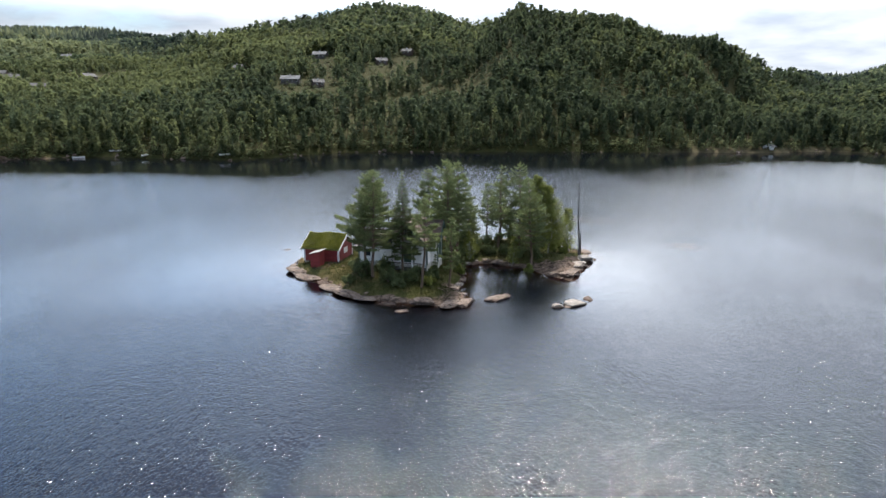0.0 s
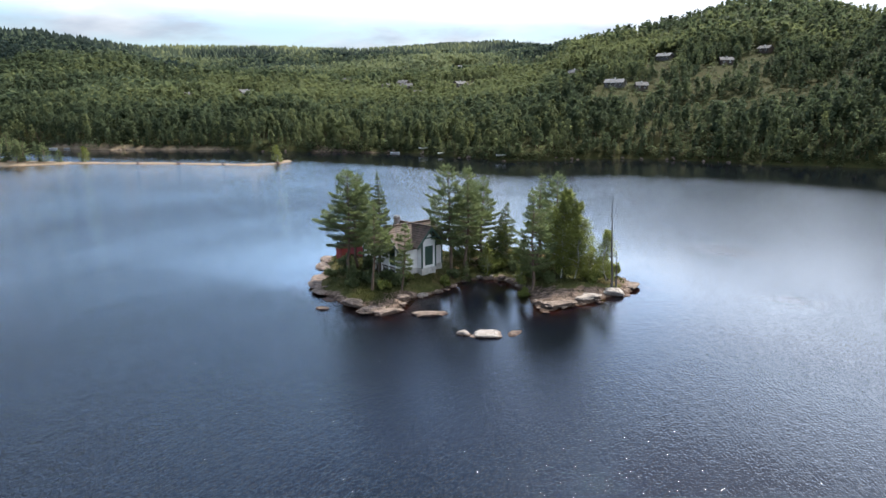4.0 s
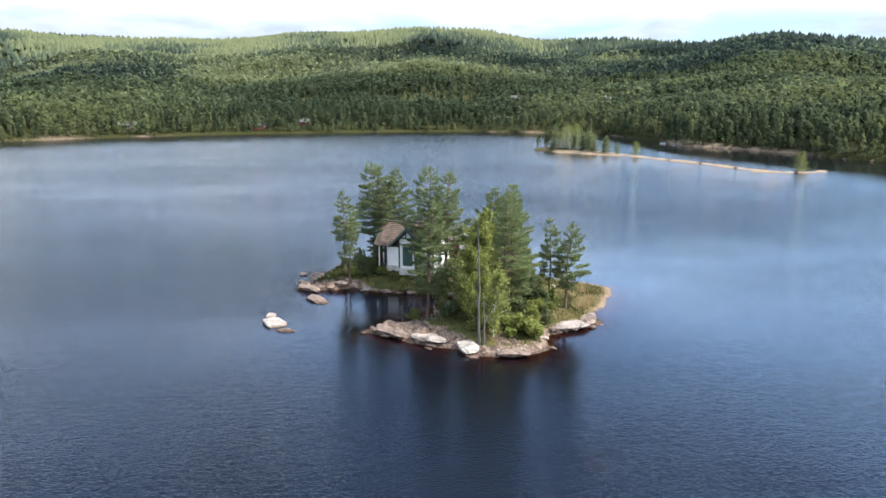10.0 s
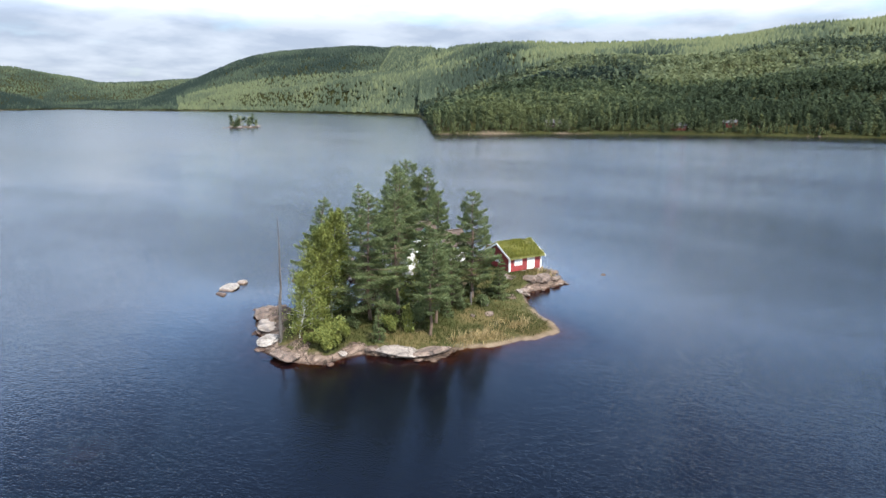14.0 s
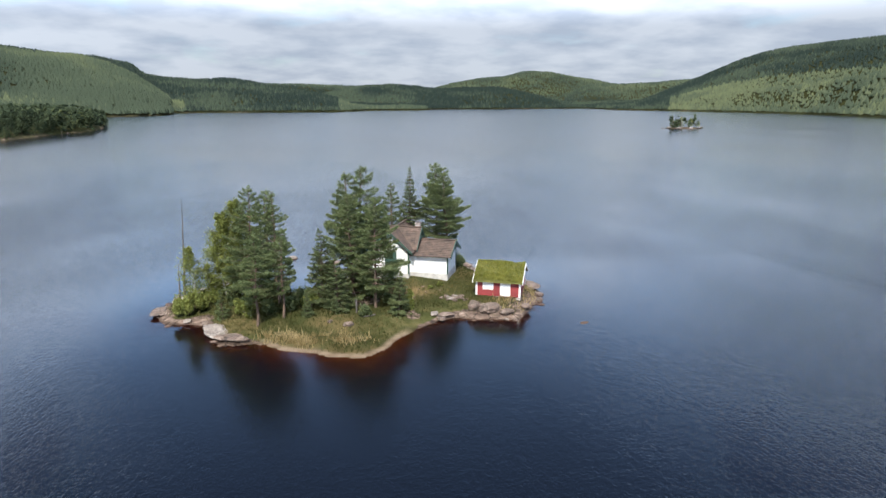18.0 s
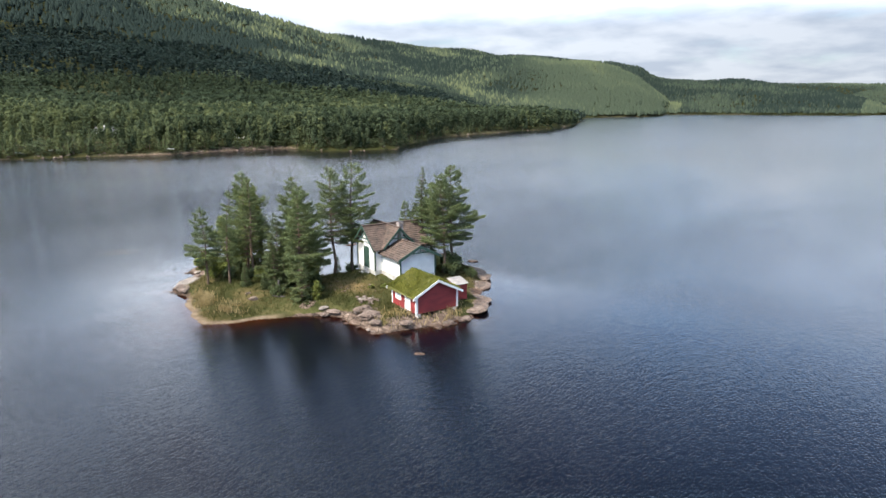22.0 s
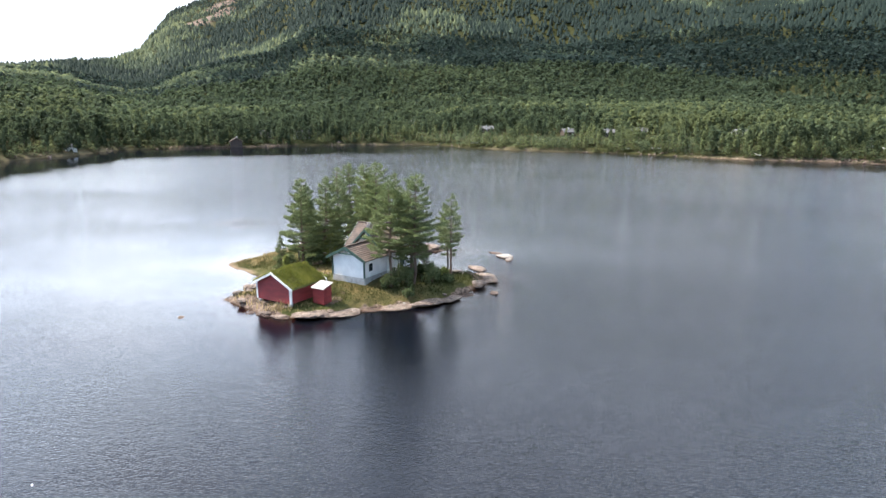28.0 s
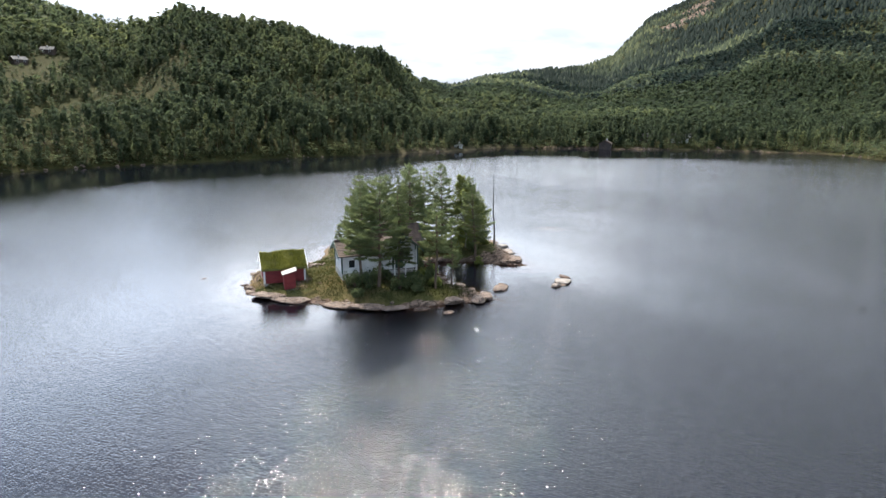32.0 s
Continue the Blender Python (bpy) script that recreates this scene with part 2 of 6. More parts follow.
def ground_material():
    m, nt, p = material("ground")
    v = coords(nt)
    n_big, n_mid, n_small = noise_node(nt, v, 0.12, 5), noise_node(nt, v, 0.9, 5), noise_node(nt, v, 6.0, 4)
    grass = ramp_node(nt, n_mid, [(0.25, (0.028, 0.034, 0.011)), (0.5, (0.054, 0.056, 0.019)), (0.75, (0.105, 0.086, 0.038))])
    heath = ramp_node(nt, n_mid, [(0.3, (0.085, 0.075, 0.030)), (0.55, (0.175, 0.118, 0.055)), (0.8, (0.11, 0.095, 0.036))])
    floor = ramp_node(nt, n_mid, [(0.3, (0.018, 0.026, 0.008)), (0.7, (0.042, 0.036, 0.012))])
    rock_n = noise_node(nt, coords(nt, (0.6, 1.6, 2.2)), 1.3, 8, 0.65)
    rock = ramp_node(nt, rock_n, [(0.30, (0.036, 0.026, 0.021)), (0.46, (0.108, 0.076, 0.058)), (0.60, (0.195, 0.142, 0.108)), (0.80, (0.36, 0.29, 0.24))])
    lichen = range_node(nt, n_small, 0.56, 0.68)
    rock = mix_node(nt, math_node(nt, "MULTIPLY", lichen, 0.55), rock, (0.09, 0.085, 0.07))
    joint = cracks(nt, coords(nt, (1.0, 1.0, 2.0)), 0.6, 0.05)
    rock = mix_node(nt, joint, mix_node(nt, 0.75, rock, (0.02, 0.017, 0.014)), rock)
    sand = ramp_node(nt, n_mid, [(0.3, (0.16, 0.118, 0.076)), (0.7, (0.27, 0.21, 0.145))])
    bed = ramp_node(nt, n_mid, [(0.3, (0.075, 0.028, 0.010)), (0.7, (0.19, 0.075, 0.027))])
    c = mix_node(nt, attr_node(nt, "woods"), grass, floor)
    c = mix_node(nt, attr_node(nt, "heath"), c, heath)
    edge = range_node(nt, math_node(nt, "ADD", attr_node(nt, "rock"), math_node(nt, "MULTIPLY", math_node(nt, "SUBTRACT", n_mid, 0.5), 0.9)), 0.42, 0.58)
    c = mix_node(nt, edge, c, rock)
    c = mix_node(nt, attr_node(nt, "sand"), c, sand)
    pos = nt.nodes.new("ShaderNodeSeparateXYZ")
    link(nt, coords(nt), pos.inputs[0])
    wet = range_node(nt, pos.outputs[2], 0.02, 0.22, 0.45, 1.0)
    c = mix_node(nt, 1.0, c, mix_node(nt, wet, (0.35, 0.28, 0.22), (1.0, 1.0, 1.0)), "MULTIPLY")
    c = mix_node(nt, range_node(nt, pos.outputs[2], -0.10, -0.9), c, bed)
    link(nt, c, p.inputs["Base Color"])
    p.inputs["Roughness"].default_value = 0.95
    p.inputs["Specular IOR Level"].default_value = 0.06
    bump_node(nt, p, math_node(nt, "ADD", math_node(nt, "ADD", rock_n, n_small), math_node(nt, "MULTIPLY", joint, math_node(nt, "MULTIPLY", edge, 0.8))), 0.7, 0.16)
    return m


def water_material():
    m, nt, p = material("water")
    tc = nt.nodes.new("ShaderNodeTexCoord")
    mp = nt.nodes.new("ShaderNodeMapping")
    mp.inputs["Rotation"].default_value = (0, 0, radians(35))
    mp.inputs["Scale"].default_value = (1.0, 0.42, 1.0)
    link(nt, tc.outputs["Object"], mp.inputs["Vector"])
    waves = noise_node(nt, mp.outputs[0], 2.2, 4, 0.6)
    ripple = noise_node(nt, mp.outputs[0], 5.0, 2, 0.5)
    ripple = math_node(nt, "SUBTRACT", 1.0, math_node(nt, "ABSOLUTE", math_node(nt, "SUBTRACT", math_node(nt, "MULTIPLY", ripple, 2.0), 1.0)))
    h = math_node(nt, "ADD", math_node(nt, "MULTIPLY", waves, 0.58), math_node(nt, "MULTIPLY", ripple, 0.50))
    # wind patches: rippled and nearly calm water
    gust = noise_node(nt, coords(nt, (1.0, 0.45, 1.0)), 0.017, 4, 0.6)
    amp = range_node(nt, gust, 0.36, 0.62, 0.45, 1.0)
    calm = attr_node(nt, "lee")
    amp = math_node(nt, "MULTIPLY", amp, attr_node(nt, "fetch"))
    amp = math_node(nt, "MULTIPLY", amp, range_node(nt, calm, 0.0, 1.0, 1.0, 0.16))
    amp = math_node(nt, "MULTIPLY", amp, range_node(nt, attr_node(nt, "sheltered"), 0.0, 1.0, 1.0, 0.15))
    b = nt.nodes.new("ShaderNodeBump")
    b.inputs["Distance"].default_value = WAVE
    link(nt, h, b.inputs["Height"])
    link(nt, amp, b.inputs["Strength"])
    link(nt, b.outputs[0], p.inputs["Normal"])
    p.inputs["Base Color"].default_value = (0.0026, 0.0036, 0.0065, 1)
    # far out many small waves fall together into a broader gloss
    still = attr_node(nt, "sheltered")
    gloss = range_node(nt, attr_node(nt, "fetch"), 1.0, 0.4, 0.03, 0.16)
    link(nt, math_node(nt, "MULTIPLY", gloss, range_node(nt, still, 0.0, 1.0, 1.0, 0.35)), p.inputs["Roughness"])
    p.inputs["IOR"].default_value = 1.333
    # the shallows let the brown lake bed show
    tr = nt.nodes.new("ShaderNodeBsdfTransparent")
    tr.inputs["Color"].default_value = (0.55, 0.31, 0.15, 1)
    gl = nt.nodes.new("ShaderNodeBsdfGlossy")
    gl.inputs["Roughness"].default_value = 0.03
    link(nt, b.outputs[0], gl.inputs["Normal"])
    fr = nt.nodes.new("ShaderNodeFresnel")
    fr.inputs["IOR"].default_value = 1.333
    link(nt, b.outputs[0], fr.inputs["Normal"])
    see = nt.nodes.new("ShaderNodeMixShader")
    link(nt, fr.outputs[0], see.inputs[0])
    link(nt, tr.outputs[0], see.inputs[1])
    link(nt, gl.outputs[0], see.inputs[2])
    mx = nt.nodes.new("ShaderNodeMixShader")
    link(nt, attr_node(nt, "shallow"), mx.inputs[0])
    link(nt, p.outputs[0], mx.inputs[1])
    link(nt, see.outputs[0], mx.inputs[2])
    link(nt, mx.outputs[0], nt.nodes["Material Output"].inputs["Surface"])
    return m


WAVE = 0.115
M_GROUND, M_WATER = ground_material(), water_material()
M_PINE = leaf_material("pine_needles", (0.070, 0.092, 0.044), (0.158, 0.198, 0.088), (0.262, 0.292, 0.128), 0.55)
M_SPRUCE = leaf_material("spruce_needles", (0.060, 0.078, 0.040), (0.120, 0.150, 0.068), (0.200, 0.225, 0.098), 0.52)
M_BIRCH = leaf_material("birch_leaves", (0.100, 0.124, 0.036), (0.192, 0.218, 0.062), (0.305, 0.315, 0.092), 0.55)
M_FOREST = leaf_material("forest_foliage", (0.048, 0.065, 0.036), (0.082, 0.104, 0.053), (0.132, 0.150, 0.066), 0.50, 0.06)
# bluish in place of haze, its dark end deepened for cloud shade
M_HAZED_UPLAND = leaf_material("hazed_upland_foliage", (0.026, 0.040, 0.033), (0.084, 0.108, 0.068), (0.170, 0.190, 0.095), 0.48, 0.04)
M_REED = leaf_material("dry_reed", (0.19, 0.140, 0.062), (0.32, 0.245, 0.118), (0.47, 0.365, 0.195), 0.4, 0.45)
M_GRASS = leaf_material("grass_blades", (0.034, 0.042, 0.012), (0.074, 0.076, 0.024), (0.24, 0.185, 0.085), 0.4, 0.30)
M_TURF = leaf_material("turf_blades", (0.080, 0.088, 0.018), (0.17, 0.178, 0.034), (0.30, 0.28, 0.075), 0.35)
M_BARK = plain("pine_bark", (0.075, 0.05, 0.035), (0.20, 0.135, 0.09), 2.5, 0.95, 0.8, 0.05, (1, 1, 0.35))
M_BIRCHBARK = plain("birch_bark", (0.30, 0.28, 0.25), (0.68, 0.66, 0.62), 3.0, 0.8, 0.4, 0.02, (1, 1, 2.5))
M_DEADWOOD = plain("dead_wood", (0.052, 0.045, 0.039), (0.125, 0.112, 0.10), 2.5, 0.9, 0.7, 0.03, (1, 1, 0.2))
M_ROCK = rock_material("granite", (0.062, 0.043, 0.033), (0.158, 0.110, 0.083), (0.285, 0.215, 0.168))
M_PALEROCK = rock_material("pale_granite", (0.15, 0.120, 0.10), (0.26, 0.215, 0.180), (0.38, 0.325, 0.275))
M_WHITEROCK = rock_material("bleached_granite", (0.17, 0.145, 0.125), (0.29, 0.255, 0.220), (0.41, 0.370, 0.325))
M_WHITE = plain("white_boards", (0.68, 0.665, 0.63), (0.84, 0.83, 0.79), 0.8, 0.55, 0.25, 0.01, (1, 1, 1), 20, 0.10)
M_GREEN = plain("green_paint", (0.024, 0.056, 0.040), (0.048, 0.094, 0.068), 1.5, 0.6, 0.2, 0.01)
M_RED = plain("red_boards", (0.17, 0.018, 0.018), (0.27, 0.030, 0.028), 0.9, 0.7, 0.4, 0.012, (1, 1, 3))
M_STONE = plain("foundation_stone", (0.36, 0.335, 0.30), (0.60, 0.57, 0.52), 1.6, 0.9, 0.7, 0.04)
M_TILE = plain("roof_tile", (0.052, 0.037, 0.029), (0.150, 0.100, 0.074), 1.6, 0.85, 0.5, 0.03, (1, 1, 1), 8, 0.5)
M_BRICK = plain("chimney_brick", (0.24, 0.19, 0.17), (0.46, 0.40, 0.36), 3.0, 0.85, 0.4, 0.02)
M_TURFSOIL = plain("turf_soil", (0.055, 0.060, 0.012), (0.15, 0.14, 0.03), 1.8, 0.95, 0.8, 0.08)
M_METAL = plain("sheet_roof", (0.20, 0.18, 0.165), (0.36, 0.33, 0.30), 1.5, 0.65, 0.2, 0.01)
M_DARK = plain("dark_opening", (0.012, 0.013, 0.014), (0.03, 0.03, 0.03), 2.0, 0.4)
M_BROWNWALL = plain("tarred_boards", (0.035, 0.025, 0.018), (0.085, 0.055, 0.038), 1.0, 0.75)
M_GREYROOF = plain("grey_roofing", (0.055, 0.053, 0.052), (0.12, 0.115, 0.11), 0.6, 0.9)
M_PALEROOF = plain("pale_roofing", (0.10, 0.10, 0.10), (0.19, 0.19, 0.19), 0.6, 0.95)
M_GLASS, _nt, _p = material("window_glass")
_p.inputs["Base Color"].default_value = (0.02, 0.025, 0.03, 1)
_p.inputs["Roughness"].default_value = 0.05
M_BOAT = plain("boat_hull", (0.55, 0.55, 0.54), (0.75, 0.75, 0.73), 1.5, 0.4)
# ---------------------------------------------------------------- the lie of the land
def lattice(ix, iy, seed):
    h = (ix.astype(np.int64) * 374761393 + iy.astype(np.int64) * 668265263 + seed * 1442695041) & 0x7FFFFFFF
    h = ((h ^ (h >> 13)) * 1274126177) & 0x7FFFFFFF
    return ((h ^ (h >> 16)) & 0xFFFF) / 65535.0


def value_noise(x, y, size, seed=0):
    x, y = np.asarray(x, float) / size, np.asarray(y, float) / size
    ix, iy = np.floor(x), np.floor(y)
    fx, fy = x - ix, y - iy
    fx, fy = fx * fx * (3 - 2 * fx), fy * fy * (3 - 2 * fy)
    a = lattice(ix, iy, seed) * (1 - fx) + lattice(ix + 1, iy, seed) * fx
    b = lattice(ix, iy + 1, seed) * (1 - fx) + lattice(ix + 1, iy + 1, seed) * fx
    return a * (1 - fy) + b * fy - 0.5


def rough(x, y, size, seed=0, octaves=4):
    return sum(value_noise(x, y, size / 2**k, seed + k) / 2**k for k in range(octaves))


def smooth(t):
    t = np.clip(t, 0, 1)
    return t * t * (3 - 2 * t)


# far shore: bearing from the island, distance of the waterline
SHORE_A = [(0, 258), (5, 268), (11, 298), (20, 294), (30, 288), (38, 288), (42, 288), (46, 262), (54, 238), (66, 222), (76, 212), (85, 206), (94, 206), (101, 190),
           (108, 183), (114, 198), (121, 222), (127, 228), (134, 245), (138, 252), (146, 275), (153, 296), (158, 350), (163, 412), (170, 428), (177, 444)]
SHORE_B = [(188, 424), (200, 416), (210, 402), (218, 390), (222.6, 382), (223.6, 980), (228, 1170), (234.4, 1430), (238.7, 1610), (243.2, 1760), (248.4, 1960), (251, 2350), (256, 2150),
           (262, 2050), (264.5, 1900), (266, 1720), (270, 1690), (273, 1440), (278, 1412), (282.8, 1397), (286.9, 1352), (287.5, 1160), (290, 1066), (292.8, 1040), (294.0, 600), (295.5, 515), (301, 434),
           (305.5, 372), (307.5, 330), (311, 250), (315, 246), (319.5, 242), (323, 268), (329, 262), (335, 246), (342, 246), (350, 254)]
# skylines: bearing, distance of the crest, its height in degrees above the eye
CREST_A = [(0, 1800, 13), (12, 1700, 12.5), (22, 1600, 11.5), (28, 2000, 8.99), (31.5, 1950, 7.89), (33.5, 1900, 7.02), (36, 1700, 4.27), (38, 1450, 3.45), (43, 1150, 3.03), (47, 1200, 2.65), (49.5, 1300, 1.95), (51, 900, 1.95), (52.5, 600, 2.3), (54, 460, 3.4), (56, 400, 4.6), (60, 385, 4.85), (65, 400, 6.45), (71, 430, 7.06), (75, 440, 7.84)]
CREST_B = [(77.5, 460, 6.6), (79.5, 600, 6.4), (85, 620, 7.67), (90, 610, 7.98), (95, 600, 6.8), (100, 560, 6.13), (104, 540, 5.35), (107, 900, 4.82), (113, 1300, 5.26), (117, 1300, 5.19), (125, 1300, 4.6), (133, 1300, 4.65), (143, 1250, 4.42), (147, 1100, 4.8), (151, 1100, 5.31), (157, 1100, 4.7), (163, 1200, 5.15)]
CREST_C = [(170, 1300, 5.15), (175, 1300, 5.9), (181, 1300, 6.36), (186, 1350, 5.98), (192, 1400, 5.62), (200, 1500, 4.85), (207, 1500, 4.78), (215, 1500, 4.92), (222, 1500, 4.64), (228, 2400, 4.6), (235, 2500, 4.4), (241, 3600, 2.6), (246, 4300, 1.9), (257, 4400, 2.5)]
CREST_D = [(264, 4400, 1.8), (266, 3300, 1.5), (280, 3300, 1.6), (283, 2000, 1.7), (288.5, 1700, 2.62), (292, 1700, 3.24), (298, 1900, 3.83), (302, 2000, 4.01), (304.5, 2000, 4.47), (307, 1900, 4.5), (312, 1700, 5.08), (317, 1600, 5.71), (322, 1600, 7), (327, 1600, 8.26), (335, 1700, 10.5), (345, 1800, 12)]


# ridges one behind the other at the far end of the lake: bearing, distance, height of the treetops
SHELF = [(223.5, 1330, 88), (228, 1400, 80), (231.3, 1480, 70), (234.4, 1600, 61), (238.5, 1790, 54), (241.1, 1860, 43), (243.4, 1930, 30), (246, 1990, 12)]
WEST_HILL = [(200, 1900, 120), (212, 2200, 180), (222, 2350, 205), (225.5, 2360, 212), (229, 2380, 219), (233.4, 2390, 206), (235.3, 2400, 197), (237.6, 2400, 180), (239.2, 2400, 157), (241.7, 2400, 111), (244.3, 2400, 64), (246.5, 2400, 29), (249, 2400, 8)]
BLUE_HILL = [(241, 3530, 144), (244.7, 3530, 128), (246.9, 3530, 117), (251.1, 3530, 113), (253, 3530, 60)]
MOUNTAIN = [(247, 4330, 110), (248.8, 4330, 132), (250.7, 4330, 165), (252.6, 4330, 186), (254.3, 4330, 212), (255.8, 4330, 220), (257, 4330, 212), (258.4, 4330, 185), (260.6, 4330, 172), (262.8, 4330, 145), (264.3, 4330, 112), (267, 4330, 60)]
DARK_RIDGE = [(251.4, 2400, 6), (253.8, 2430, 34), (256.3, 2450, 58), (258.8, 2450, 77), (261.8, 2450, 75), (264.8, 2450, 73), (267.8, 2450, 85), (270.8, 2450, 78), (273.5, 2450, 60), (277, 2450, 20)]
FAR_RIDGE = [(263, 3230, 70), (265.3, 3230, 90), (267.8, 3230, 95), (274.6, 3230, 104), (280.2, 3230, 109), (284, 3230, 90)]
SOUTH_RIDGE = [(272, 1850, 20), (274.9, 1850, 46), (277.8, 1870, 59), (280.1, 1890, 75), (282.4, 1900, 85), (284.7, 1900, 82), (286.8, 1900, 84), (288.5, 1900, 92), (291, 1900, 96), (295, 1900, 80)]
SUN_SLOPE = [(285.5, 1400, 6), (287.2, 1420, 30), (288.4, 1440, 52), (289.5, 1460, 74), (291.5, 1500, 102), (293.5, 1500, 115), (297, 1500, 118), (299.3, 1500, 126), (304.2, 1520, 128), (310, 1550, 124), (316, 1560, 100)]
LAYERS = [(SHELF, 330, 300), (WEST_HILL, 800, 700), (BLUE_HILL, 700, 500), (MOUNTAIN, 1000, 600), (DARK_RIDGE, 480, 500), (FAR_RIDGE, 500, 500), (SOUTH_RIDGE, 520, 400), (SUN_SLOPE, 470, 260)]


def ring(rows, k):
    rows = sorted(rows)
    b = np.array([r[0] for r in rows], float)
    v = np.array([r[k] for r in rows], float)
    b, v = np.r_[b[-1] - 360, b, b[0] + 360], np.r_[v[-1], v, v[0]]
    return lambda q: np.interp(q, b, v)


shore_at = ring(SHORE_A + SHORE_B, 1)
CRESTS = CREST_A + CREST_B + CREST_C + CREST_D
crest_at, crest_up = ring(CRESTS, 1), ring(CRESTS, 2)
FOREST_TOP = 7.5
# the island's coast, west end first, against the clock seen from below, so with the clock from above
COAST = [(-11.2, 1.0), (-10.4, 4.4), (-8.8, 7.2), (-6.4, 11.0), (-4.3, 10.8), (0, 9.9), (3.3, 11.2), (5.9, 14.4), (7.8, 18.2), (9.6, 20.0), (12.8, 19.3), (17.4, 17.1),
         (20, 15.3), (23.2, 15.1), (25.0, 12.2), (26.2, 9.3), (30.2, 8.9), (32.4, 5.4), (31.9, 2.0), (30.3, -0.8), (28.3, -4.7), (25.0, -9.0), (23.8, -7.3), (20.6, -2.4),
         (16.4, 0.9), (13.6, 0.3), (11.9, -1.2), (11.8, -5), (11.0, -9), (9.8, -11.8), (10.8, -14.2), (10.3, -18.4), (7.4, -17.9), (2.4, -16.5), (-1.4, -14.6), (-4.2, -12),
         (-6.1, -6.4), (-9.2, -3.6), (-10.9, -0.8)]
# sand bar: its line on the water and half width
BAR = [(-230, 56), (-210, 69), (-192, 84), (-158, 101), (-130, 109), (-126, 120), (-130, 130)]


def to_line(x, y, pts, closed=False):
    """Distance to a line of points."""
    best = np.full(np.shape(x), 1e9)
    n = len(pts)
    for k in range(n if closed else n - 1):
        (ax, ay), (bx, by) = pts[k], pts[(k + 1) % n]
        dx, dy = bx - ax, by - ay
        t = np.clip(((x - ax) * dx + (y - ay) * dy) / (dx * dx + dy * dy), 0, 1)
        best = np.minimum(best, np.hypot(x - ax - t * dx, y - ay - t * dy))
    return best


def inside(x, y, pts):
    res = np.zeros(np.shape(x), bool)
    n = len(pts)
    for k in range(n):
        (ax, ay), (bx, by) = pts[k], pts[(k + 1) % n]
        cond = (ay > y) != (by > y)
        res ^= cond & (x < (bx - ax) * (y - ay) / ((by - ay) if by != ay else 1e-9) + ax)
    return res


def coast_depth(x, y):
    """Metres inside the island's waterline, below nought outside it."""
    d = to_line(x, y, COAST, True)
    d = np.where(inside(x, y, COAST), d, -d)
    return d + 0.9 * rough(x, y, 3.2, 5, 3) * np.exp(-np.abs(d) / 4)


def mound(x, y, cx, cy, r, h):
    return h * np.exp(-((x - cx) ** 2 + (y - cy) ** 2) / (2 * r * r))


def island_height(x, y):
    d = coast_depth(x, y)
    low = smooth((y - 9.5) / 5) * smooth((x - 1) / 5) * smooth((24 - x) / 4)  # the flat meadow with its sandy spit
    steep = 1.0 - 0.72 * low
    land = steep * (0.58 * (1 - np.exp(-np.maximum(d, 0) / (0.9 + 1.3 * smooth((x - 20) / 5)))) + 0.30 * (1 - np.exp(-np.maximum(d, 0) / 3.5)))
    land += smooth(d / 3) * (mound(x, y, 3.5, -3.2, 5.0, 0.82) + mound(x, y, 8, -3, 4.0, 0.35) + mound(x, y, -6, 2.5, 3.0, 0.10) + mound(x, y, 26.5, -1.5, 4.0, 0.5) + mound(x, y, 1, -10, 4.0, 0.4) + mound(x, y, 20, 9, 4.0, 0.4))
    land += smooth(d / 1.5) * (0.22 * rough(x, y, 3.0, 11, 4))
    # fractured ledges along the bare coast
    step = 2.2 * rough(x * 0.6 + y * 0.5, y * 1.3 - x * 0.4, 2.6, 13, 3)
    land += (1 - low) * smooth(d / 0.5) * smooth((4.0 - d) / 3) * 0.22 * (np.floor(step * 2.2) / 2.2 + 0.35 * (step - np.floor(step * 2.2) / 2.2))
    bed = -0.10 - (0.55 - 0.40 * low) * (1 - np.exp(np.minimum(d, 0) / 1.5)) * 1.0 - np.minimum(np.maximum(-d - 1.0, 0) * (0.34 - 0.16 * low), 6)
    bed += 0.15 * rough(x, y, 2.0, 17, 3)
    return np.where(d > 0, np.maximum(land, 0.03), np.minimum(bed, -0.03 + 0.05 * d))


def ridge(rows, front, back, q, r, x, y):
    """Height of one ridge whose crest follows rows: a slope towards the lake, a shorter fall behind."""
    b = [w[0] for w in rows]
    rc, top = np.interp(q, b, [w[1] for w in rows]), np.interp(q, b, [w[2] for w in rows], 0, 0) - FOREST_TOP
    s = np.where(r < rc, (rc - r) / front, (r - rc) / back)
    fall = 1 - smooth(s)
    return top * np.maximum(fall + 0.10 * rough(x, y, 260, 47, 3) * smooth(s * 3) * fall, 0)


